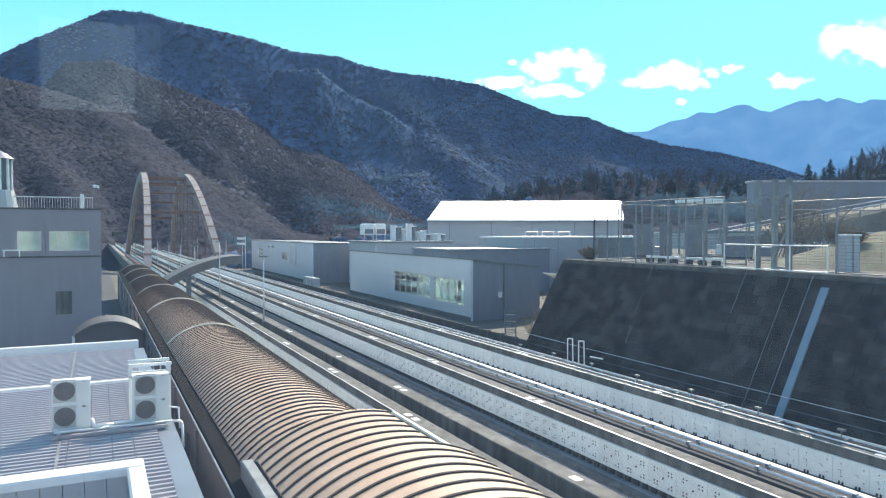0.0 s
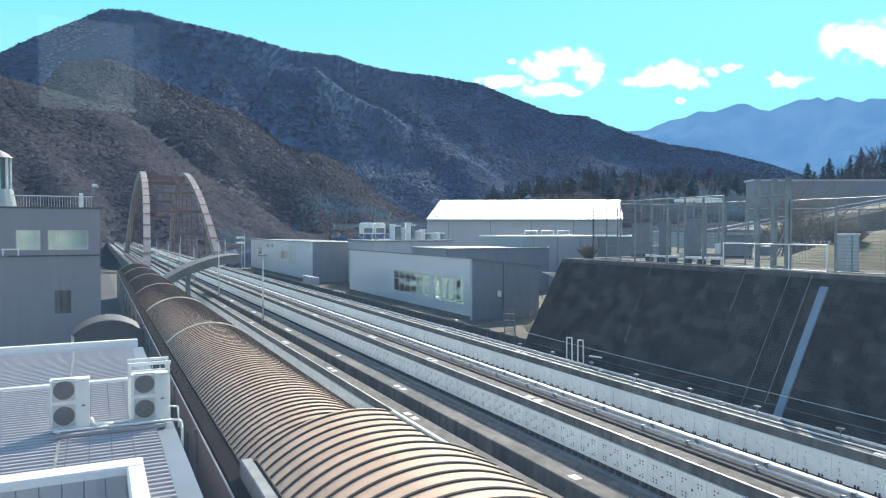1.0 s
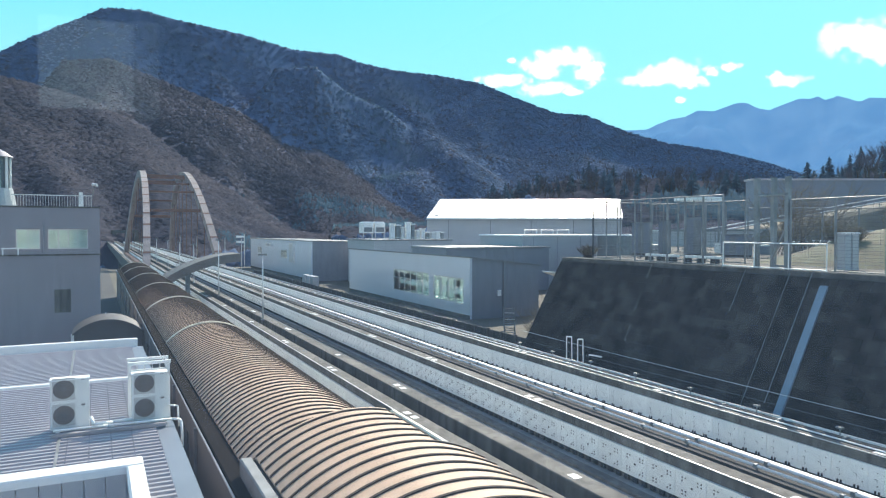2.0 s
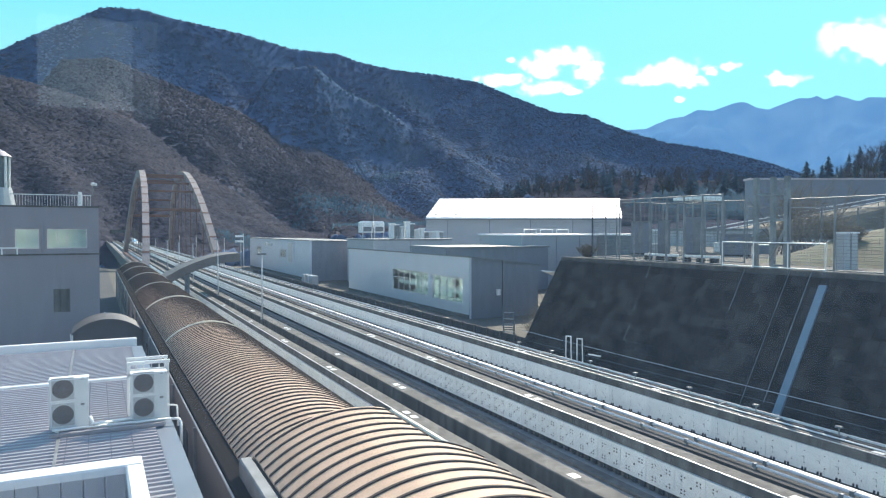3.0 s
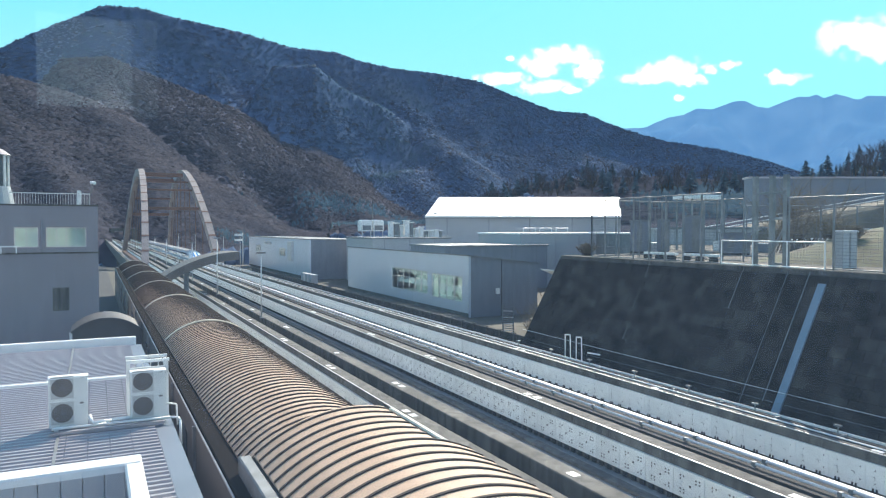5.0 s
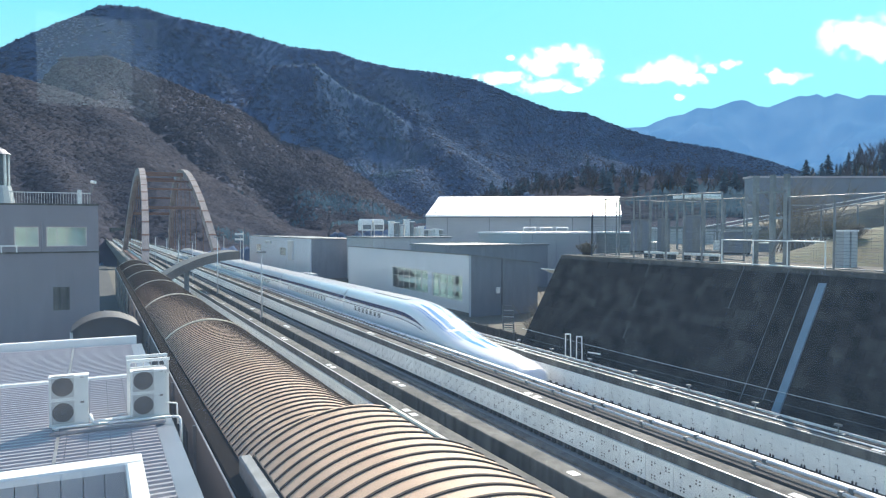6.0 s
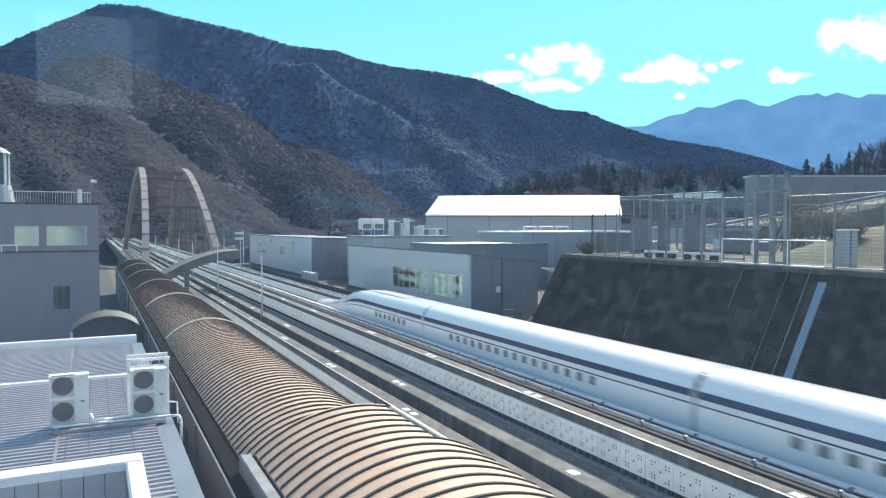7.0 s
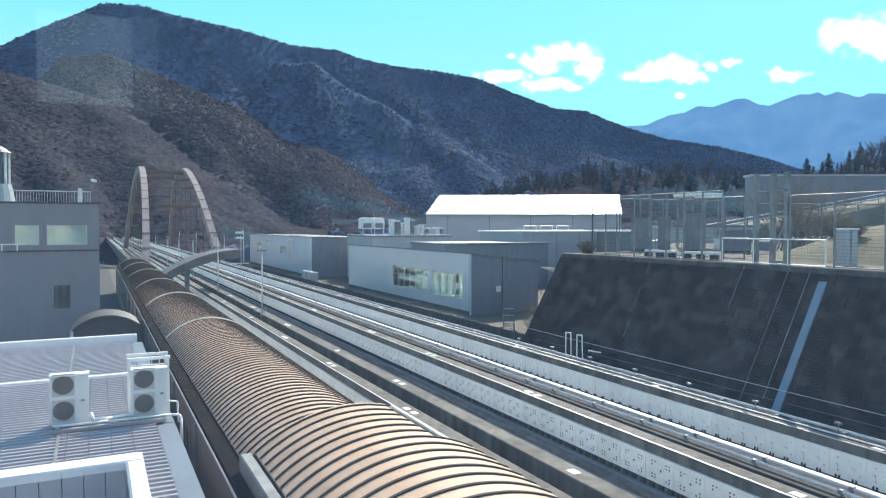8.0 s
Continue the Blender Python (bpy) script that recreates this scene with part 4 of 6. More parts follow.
# pipework at the feet of the units
e = thing("refrigerant_pipe", "white insulated refrigerant pipes along the roof", "pipe")
g = Geo()
zp = RZ + 0.16
g.path([(-0.9, 17.50, zp), (0.2, 17.45, zp), (1.55, 17.40, zp), (1.72, 17.38, zp - 0.02), (1.74, 17.2, zp - 0.05), (1.75, 17.15, zp - 0.6)], 0.03, 8)
part("pipe", g, PIPE_WHITE, e, smooth=True)
g = Geo()
g.path([(-0.15, 17.6, zp + 0.2), (-0.1, 17.45, zp + 0.05), (0.3, 17.62, zp + 0.03), (0.72, 17.6, zp + 0.05)], 0.04, 8)
g.path([(1.5, 17.8, zp + 0.25), (1.72, 17.8, zp + 0.2), (1.74, 17.8, zp - 0.3)], 0.022, 8)
part("pipe", g, PIPE_WHITE, e, smooth=True)
for x in (-0.85, 0.25, 0.75, 1.35):
    g = Geo()
    g.box(x, x + 0.08, 17.30, 17.56, RZ + 0.056, zp - 0.03)
    part("support", g, STEEL, e)
g = Geo()
g.box(-0.95, 1.4, 17.25, 17.37, RZ + 0.057, RZ + 0.13)
part("cable_duct", g, METAL_ROOF, e)


# ---- tall pale building beside the hall ----
def holed(lo, hi, z0, z1, holes, put, thick):
    us = sorted({lo, hi, *[h[0] for h in holes], *[h[1] for h in holes]})
    ws = sorted({z0, z1, *[h[2] for h in holes], *[h[3] for h in holes]})
    return Geo().cells(us, ws, lambda u, w: not any(h[0] < u < h[1] and h[2] < w < h[3] for h in holes), put, thick)


def wall_y(y0, y1, x0, x1, z0, z1, holes):
    """A wall facing -y with rectangular openings (x0, x1, z0, z1)."""
    return holed(x0, x1, z0, z1, holes, lambda u, w, t: (u, y0 + t, w), y1 - y0)


def wall_x(x0, x1, y0, y1, z0, z1, holes):
    return holed(y0, y1, z0, z1, holes, lambda u, w, t: (x0 + t, u, w), x1 - x0)


tall = thing("pale_building", "tall pale lavender-grey building with small upper windows", "building")
WY = 50.0
holes = [(-4.42, -3.12, Z(1.18), Z(-0.06)), (-2.70, -0.46, Z(1.18), Z(-0.06)), (-8.2, -6.2, Z(1.18), Z(-0.06))]
part("wall", wall_y(WY, WY + 0.3, -16, 0.22, GROUND_Z, Z(-1.46), holes), WALL_LAV, tall)
g = Geo()
g.box(-0.08, 0.22, WY + 0.301, WY + 14, GROUND_Z, Z(-1.46))
part("wall", g, WALL_LAV, tall)
g = Geo()
g.box(-16, -0.081, WY + 3.3, WY + 14, Z(-1.2), Z(-1.1))
part("roof", g, CONCRETE, tall)
# Unseen roof opening, added so sun brightens the room behind the windows.
sl = part("added_skylight", Geo().box(-16, -0.081, WY + 0.301, WY + 3.299, Z(-1.2), Z(-1.17)), WINDOW, tall)
sl.visible_shadow = False
g = Geo()
g.box(-16, 0.30, WY - 0.08, WY - 0.001, Z(1.60), Z(1.50))
part("ledge", g, CONCRETE, tall)
g = Geo()
g.box(-16, 0.26, WY - 0.04, WY - 0.001, Z(-1.40), Z(-1.46) + 0.05)
part("coping", g, CONCRETE, tall)
g = Geo()
g.box(-16, -0.09, WY + 3.5, WY + 3.6, Z(2.0), Z(-1.0))
part("room_wall", g, ROOM, tall)
g = Geo()
g.box(-16, -0.09, WY + 0.31, WY + 3.49, Z(1.5), Z(1.42))
part("room_floor", g, ROOM, tall)
for x0, x1, z0, z1 in holes:
    w = part("window", Geo().box(x0, x1, WY + 0.15, WY + 0.17, z0, z1), WINDOW, tall)
    w.visible_shadow = False
    g = Geo()
    g.box(x0, x1, WY + 0.10, WY + 0.149, z0, z0 + 0.07)
    g.box(x0, x1, WY + 0.10, WY + 0.149, z1 - 0.06, z1)
    n = 4 if x1 - x0 > 1.5 else 2
    for i in range(n + 1):
        xx = x0 + (x1 - x0 - 0.06) * i / n
        g.box(xx, xx + 0.06, WY + 0.10, WY + 0.148, z0 + 0.071, z1 - 0.061)
    part("frame", g, STEEL, w)
    g = Geo()
    g.box(x0 + 0.62 * (x1 - x0), x1 - 0.1, WY + 0.4, WY + 0.42, z0 + 0.1, z1)
    part("blind", g, BLIND, w)
part("panel_door", Geo().box(-2.39, -1.47, WY - 0.03, WY - 0.001, Z(5.2), Z(3.74)), CONCRETE, tall, "stained concrete-coloured hatch")
part("down_pipe", Geo().tube((-2.95, WY - 0.05, Z(1.5)), (-2.95, WY - 0.05, Z(-0.5)), 0.05), WALL_LAV, tall)
# roof rail
e = thing("roof_railing", "metal railing along the roof edge", "railing")
z = Z(-1.46) + 0.05
for i in range(30):
    g = Geo()
    g.box(-4.6 + i * 0.15, -4.58 + i * 0.15, WY + 0.1, WY + 0.13, z, z + 0.68)
    part("baluster", g, STEEL, e)
g = Geo()
g.box(-4.65, -0.2, WY + 0.09, WY + 0.14, z + 0.66, z + 0.72)
part("handrail", g, STEEL, e)
g = Geo()
g.box(-0.95, -0.72, WY + 0.05, WY + 0.3, z, z + 0.9, c=0.02)
part("gate_post", g, PIPE_WHITE, e)
# camera on a pole
e = thing("security_camera", "small white camera on a bracket pole", "camera")
part("pole", Geo().tube((-0.35, WY + 0.4, z), (-0.05, WY + 0.4, z + 1.3), 0.03), STEEL_DULL, e)
part("housing", Geo().tube((-0.15, WY + 0.4, z + 1.45), (0.1, WY + 0.2, z + 1.4), 0.1, 10), PIPE_WHITE, e)
# white bench-like frame on the ledge and lamp
e = thing("ledge_frame", "small white metal frame on the ledge", "frame")
for x in (-5.1, -4.3):
    part("leg", Geo().box(x, x + 0.07, WY - 0.5, WY - 0.43, Z(1.52), Z(1.15)), WHITE, e)
part("top_bar", Geo().box(-5.15, -4.2, WY - 0.52, WY - 0.42, Z(1.15), Z(1.07)), WHITE, e)
# lantern turret
e = thing("roof_turret", "grey lantern turret with tall windows on a roof", "turret")
tx, ty, tz = -5.75, WY + 3.0, Z(-1.5)
g = Geo()
g.tube((tx, ty, tz - 0.4), (tx, ty, tz + 1.2), 1.25, 16, 0.95)
part("base", g, WALL_GREY, e, smooth=False)
g = Geo()
g.tube((tx, ty, tz + 1.2), (tx, ty, tz + 3.2), 0.78, 16)
part("lantern", g, TRAIN_GLASS, e)
for i in range(10):
    a = 6.2832 * i / 10
    part("mullion", Geo().tube((tx + 0.82 * math.cos(a), ty + 0.82 * math.sin(a), tz + 1.2), (tx + 0.82 * math.cos(a), ty + 0.82 * math.sin(a), tz + 3.2), 0.09, 6), PIPE_WHITE, e)
g = Geo()
g.tube((tx, ty, tz + 3.2), (tx, ty, tz + 3.55), 1.05, 16, 0.6)
g.tube((tx, ty, tz + 3.55), (tx, ty, tz + 3.8), 0.6, 16, 0.12)
part("roof_cap", g, METAL_ROOF, e)
part("finial", Geo().tube((tx, ty, tz + 3.8), (tx, ty, tz + 4.5), 0.06, 6), STEEL, e)

# arched link roof between the pale building and the hall
e = thing("arched_link_roof", "grey arched porch roof between building and hall", "canopy")
pts = arc(-1.25, 2.36, 5.75, 5.0, 12)
part("roof_sheet", vault_piece(pts, 43.2, 46.5, 0, 0.10), HALL_DARK, e, smooth=False)
g = Geo()
g.grid([[(x, 43.5, zz - 0.1) for x, zz in pts], [(x, 43.5, Z(6.9)) for x, zz in pts]])
g.grid([[(x, 43.6, zz - 0.1) for x, zz in pts], [(x, 43.6, Z(6.9)) for x, zz in pts]])
part("end_wall", g, HALL_DARK, e)
part("post", Geo().box(-1.3, -1.16, 43.2, 43.4, GROUND_Z, Z(5.75)), PIPE_WHITE, e)

solid("pavement", Geo().box(-18, 2.40, 30.3, 185, GROUND_Z - 0.2, GROUND_Z + 0.03), TARMAC, "grey asphalt service lane beside the boarding hall", "pavement", "structure")
e = thing("lane_railing", "white pipe railing beside the service lane", "railing")
for i in range(7):
    part("post", Geo().tube((0.75 + 0.0 * i, 66 + i * 1.4, GROUND_Z + 0.03), (0.75, 66 + i * 1.4, GROUND_Z + 1.15), 0.04, 6), PIPE_WHITE, e)
for z in (0.6, 1.12):
    part("rail", Geo().tube((0.75, 65.9, GROUND_Z + z), (0.75, 74.5, GROUND_Z + z), 0.04, 6), PIPE_WHITE, e)

# ---- arch bridge ----
def arch_bridge():
    e = thing("arch_bridge", "red-brown steel tied-arch bridge over the tracks", "bridge")
    yc, half, cx = 222.0, 59.0, 17.6

    def rib_point(t, side):
        """t from -1 (near foot) to 1."""
        up = 1 - t * t
        return Vector((cx + side * (7.9 - 2.2 * up), yc + half * t, Z(9.5) + 25.7 * up))
    n = 28
    for side in (-1, 1):
        g = Geo()
        rows = []
        for i in range(n + 1):
            t = -1 + 2 * i / n
            p = rib_point(t, side)
            q = rib_point(min(1, t + 0.02), side) - rib_point(max(-1, t - 0.02), side)
            q.normalize()
            nrm = Vector((1, 0, 0)).cross(q).normalized()
            w, h = 0.75, 1.05
            rows.append([p + Vector((-w, 0, 0)) - nrm * h, p + Vector((w, 0, 0)) - nrm * h, p + Vector((w, 0, 0)) + nrm * h, p + Vector((-w, 0, 0)) + nrm * h])
        g.grid(rows, close=True)
        part("arch_rib", g, ARCH_PALE, e, "pale brown arch rib")
        for i in range(1, 14):
            t = -1 + 2 * i / 28
            rows = []
            for tt in (t, t + 0.009):
                p = rib_point(tt, side)
                q = (rib_point(tt + 0.02, side) - rib_point(tt - 0.02, side)).normalized()
                nrm = Vector((1, 0, 0)).cross(q).normalized()
                rows.append([p + Vector((sx * 0.79, 0, 0)) + nrm * sn * 1.09 for sx, sn in ((-1, -1), (1, -1), (1, 1), (-1, 1))])
            part("splice_plate", Geo().grid(rows, close=True), ARCH_BROWN, e)
        for i in range(1, 12):
            t = -1 + 2 * i / 12
            p = rib_point(t, side)
            part("hanger", Geo().tube((p.x, p.y, Z(8)), p, 0.09, 6), ARCH_BROWN, e)
    for t, hgt, m in ((-0.66, 0.5, ARCH_BROWN), (-0.49, 0.32, ARCH_BROWN), (-0.38, 0.32, ARCH_BROWN), (-0.2, 0.7, ARCH_BROWN), (0.0, 0.5, ARCH_BROWN), (0.2, 0.5, ARCH_BROWN), (0.49, 0.4, ARCH_BROWN), (0.66, 0.6, ARCH_BROWN)):
        a, b = rib_point(t, -1), rib_point(t, 1)
        part("cross_beam", Geo().box(a.x, b.x, a.y - 0.5, a.y + 0.5, a.z - hgt, a.z + hgt * 0.5, c=0.1), m, e)
    for side in (-1, 1):
        part("tie_girder", Geo().box(cx + side * 7.9 - 0.6, cx + side * 7.9 + 0.6, yc - half, yc + half, Z(9.8), Z(8.0)), ARCH_BROWN, e)
    part("deck", Geo().box(cx - 7, cx + 7, yc - half, yc + half, Z(11.2), Z(9.83)), CONCRETE, e)
    for y in (yc - half, yc + half):
        part("pier", Geo().box(cx - 9, cx + 9, y - 2, y + 2, -14, Z(11.2)), CONCRETE, e)


arch_bridge()
# piers under the guideways beyond the bridge, and the tunnel mouth
e = thing("viaduct_pier_row", "concrete viaduct piers under the guideways", "viaduct", kind="structure")
for y in (320, 355, 390, 425, 460, 495):
    part("pier", Geo().box(11, 24, y, y + 3, -16, FLOOR - 1.2), CONCRETE, e)
g = Geo()
g.box(9, 12, 519, 524, -12, Z(0)), g.box(22.9, 26, 519, 524, -12, Z(0)), g.box(12, 22.9, 519, 524, Z(2), Z(0))
solid("tunnel_portal", g, CONCRETE, "concrete tunnel portal at the foot of the hill", "tunnel", "structure")


# ---- lamp and signal posts ----
def post(x, y, h0, h1, name, label):
    e = thing(name, label, "post", "trackside posts")
    part("pole", Geo().tube((x, y, Z(h0)), (x, y, Z(h1)), 0.07, 8, 0.05), STEEL, e, smooth=True)
    part("base_plate", Geo().box(x - 0.15, x + 0.15, y - 0.15, y + 0.15, Z(h0), Z(h0) + 0.06), STEEL_DULL, e)
    part("head", Geo().box(x - 0.35, x + 0.35, y - 0.1, y + 0.1, Z(h1) - 0.02, Z(h1) + 0.12, c=0.03), STEEL_DULL, e)


post(11.9, 56.2, 7.2, 2.0, "track_post", "slim galvanised post beside the guideway")
post(11.9, 78.5, 7.2, 1.1, "track_post", "slim galvanised post beside the guideway")
for y in (100, 118, 138, 165):
    post(11.9, y, 7.2, 2.0, "track_post", "slim galvanised post beside the guideway")
for y in (128, 146, 190, 230):
    post(23.4, y, 7.4, 1.6, "track_post", "slim galvanised post beside the guideway")

# ---- low fence between guideway and office buildings ----
e = thing("concrete_fence", "dark grey concrete panel fence beside the guideway", "fence")
fp = Geo().box(0, 0.12, 0, 1.92, GROUND_Z - 0.2, Z(7.9), c=0.02).mesh("fence_panel", CONCRETE_DARK)
fq = Geo().box(-0.06, 0.18, 0, 0.14, GROUND_Z - 0.2, Z(7.82), c=0.02).mesh("fence_post", CONCRETE)
for i in range(48):
    y = 42 + i * 2.06
    part("fence_panel", fp, None, e, at=pose(28.0, y, 0))
    part("fence_post", fq, None, e, at=pose(28.0, y - 0.14, 0))


# ---- grey office buildings ----
def office(name, y0, y1, htop, hback, depth, holes, label, stripe=True):
    e = thing(name, label, "building")
    x0, x1 = 34.0, 34.0 + depth
    zb = GROUND_Z - 0.3
    part("wall", wall_x(x0, x0 + 0.25, y0, y1, zb, Z(htop), holes), OFFICE, e)
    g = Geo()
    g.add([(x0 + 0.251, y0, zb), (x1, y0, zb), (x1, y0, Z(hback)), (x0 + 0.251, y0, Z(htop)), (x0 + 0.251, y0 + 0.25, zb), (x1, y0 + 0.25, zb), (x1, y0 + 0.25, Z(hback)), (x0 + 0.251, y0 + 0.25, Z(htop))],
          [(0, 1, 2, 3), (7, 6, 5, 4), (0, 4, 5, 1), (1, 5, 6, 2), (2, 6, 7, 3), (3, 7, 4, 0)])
    part("end_wall", g, SHADED_CLAD, e, "end wall with its shade in the grey colour")
    g = Geo()
    g.box(x1 - 0.25, x1, y0 + 0.251, y1, zb, Z(hback))
    g.box(x0 + 0.251, x1 - 0.251, y1 - 0.25, y1, zb, Z(hback))
    part("wall", g, OFFICE, e)
    z0, z1 = Z(htop) - 0.06, Z(hback) - 0.06
    # Openings out of view, added to let sun into the window rooms.
    lights = [(h[0] - 1, h[1] + 1, x0 + 0.9, x0 + 3.6) for h in holes[:1]] + [(h[0] + 0.2, h[1] + 1, x0 + 0.9, x0 + 3.6) for h in holes[1:]]

    def slope(u, w, t):
        return (w, u, z0 + (z1 - z0) * (w - x0) / (x1 - x0) + t)
    g = holed(y0 - 0.2, y1 + 0.1, x0 - 0.15, x1 + 0.1, lights, slope, 0.14)
    for a, b, c, d in lights:
        sk = part("added_rooflight", Geo().add([slope(a, c, 0.06), slope(b, c, 0.06), slope(b, d, 0.06), slope(a, d, 0.06), slope(a, c, 0.08), slope(b, c, 0.08), slope(b, d, 0.08), slope(a, d, 0.08)],
                                        [(3, 2, 1, 0), (4, 5, 6, 7), (0, 1, 5, 4), (1, 2, 6, 5), (2, 3, 7, 6), (3, 0, 4, 7)]), WINDOW, e)
        sk.visible_shadow = False
    part("roof", g, STEEL_DULL, e)
    g = Geo()
    for i in range(int((y1 - y0) / 1.2)):
        y = y0 + 0.6 + i * 1.2
        if not any(a - 0.1 < y < b + 0.1 for a, b, _, _ in holes):
            g.box(x0 - 0.004, x0 - 0.001, y, y + 0.012, zb, Z(htop) - 0.08)
    part("panel_seams", g, OFFICE, e)
    g = Geo()
    g.box(x0 - 0.03, x0 - 0.001, y0, y1, zb, zb + 0.7)
    part("plinth", g, CONCRETE, e)
    for a, b, c, d in holes:
        w = part("window", Geo().box(x0 + 0.12, x0 + 0.14, a, b, c, d), WINDOW, e)
        w.visible_shadow = False
        g = Geo()
        n = max(1, round((b - a) / 1.75))
        for i in range(n + 1):
            yy = a + (b - a - 0.1) * i / n
            g.box(x0 + 0.04, x0 + 0.119, yy, yy + 0.1, c, d)
        g.box(x0 + 0.045, x0 + 0.118, a, b, c, c + 0.08)
        g.box(x0 + 0.045, x0 + 0.118, a, b, d - 0.08, d)
        g.box(x0 + 0.05, x0 + 0.117, a, b, (c + d) / 2 + 0.25, (c + d) / 2 + 0.33)
        part("frame", g, STEEL, w)
        for i in range(n):
            yy = a + (b - a) * i / n
            hh = (0.16, 0.1, 0.22, 0.12)[i % 4]
            part("blind", Geo().box(x0 + 0.5, x0 + 0.52, yy + 0.2, yy + (b - a) / n - 0.1, d - hh * (d - c), d), BLIND, w)
            part("worktop_screen", Geo().box(x0 + 0.9, x0 + 0.96, yy + 0.06, yy + (b - a) / n - 0.06, c + 0.30 * (d - c), c + (0.46 + 0.06 * (i % 2)) * (d - c)), WHITE, w)
            part("shelf_unit", Geo().box(x0 + 3.2, x0 + 3.6, yy + 0.1, yy + (b - a) / n - 0.5, c - 0.39, c + (0.75 - 0.1 * (i % 3)) * (d - c)), ROOM, w)
        ra, rb = max(y0 + 0.3, a - 2), min(y1 - 0.3, b + 2)
        part("room", Geo().box(x0 + 4, x0 + 4.1, ra, rb, c - 0.5, d + 0.5).box(x0 + 0.3, x0 + 3.99, ra, rb, c - 0.5, c - 0.4), ROOM, w)
    return e


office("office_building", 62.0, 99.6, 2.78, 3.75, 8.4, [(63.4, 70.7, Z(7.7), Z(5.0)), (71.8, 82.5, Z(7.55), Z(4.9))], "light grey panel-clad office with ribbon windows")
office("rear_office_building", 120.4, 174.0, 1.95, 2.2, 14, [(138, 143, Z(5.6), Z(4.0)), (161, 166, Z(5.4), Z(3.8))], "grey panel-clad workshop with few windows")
for y0, y1, h0, h1 in ((131.5, 134.5, 6.2, 2.6), (150.0, 152.0, 3.4, 2.9), (154.0, 155.0, 3.4, 2.9)):
    e = thing("wall_hood", "pale metal vent hood on the workshop wall", "vent", "workshop wall hoods")
    part("case", Geo().box(33.55, 33.99, y0, y1, Z(h0), Z(h1), c=0.1), STEEL, e)
    part("cover", Geo().box(33.5, 33.995, y0 - 0.1, y1 + 0.1, Z(h1) + 0.001, Z(h1) + 0.12, c=0.04), PIPE_WHITE, e)
e = thing("meter_box", "small grey box on a wall", "box")
part("case", Geo().box(37.2, 37.6, 61.8, 61.999, Z(6.8), Z(6.2)), PIPE_WHITE, e)
e = thing("drain_pipe", "dark rainwater pipe on an office wall", "pipe")
part("pipe", Geo().tube((37.9, 61.93, GROUND_Z), (37.9, 61.93, Z(3.3)), 0.04), CONCRETE_DARK, e)
e = thing("louvre_panel", "weathered slatted metal panel leaning on a frame", "screen", at=pose(30.1, 48.9, GROUND_Z, -9, 6, 12))
part("frame", Geo().box(0, 0.08, 0, 0.1, 0, 2.75).box(1.2, 1.28, 0, 0.1, 0, 2.75), STEEL_DULL, e)
for i in range(15):
    part("slat", Geo().box(0.081, 1.199, -0.04, 0.09, 0.1 + i * 0.18, 0.17 + i * 0.18, c=0.01), STEEL if i % 3 == 0 else STEEL_DULL, e)


# ---- works buildings behind ----
def block(name, x0, x1, y0, y1, h0, h1, label, wall, roofm, turn=0.0):
    e = thing(name, label, "building", at=pose(0, 0, 0, 0, 0, turn))
    part("wall", Geo().box(x0, x1, y0, y1, Z(h0), Z(h1)), wall, e)
    part("roof", Geo().box(x0 - 0.2, x1 + 0.2, y0 - 0.2, y1 + 0.2, Z(h1) + 0.001, Z(h1) + 0.25, c=0.05), roofm, e)
    g = Geo()
    x = x0 + 2.0
    while x < x1 - 1:
        g.box(x, x + 0.05, y0 - 0.03, y0 - 0.001, Z(h0), Z(h1))
        x += 4.5
    part("wall_joints", g, STEEL_DULL, e)
    return e


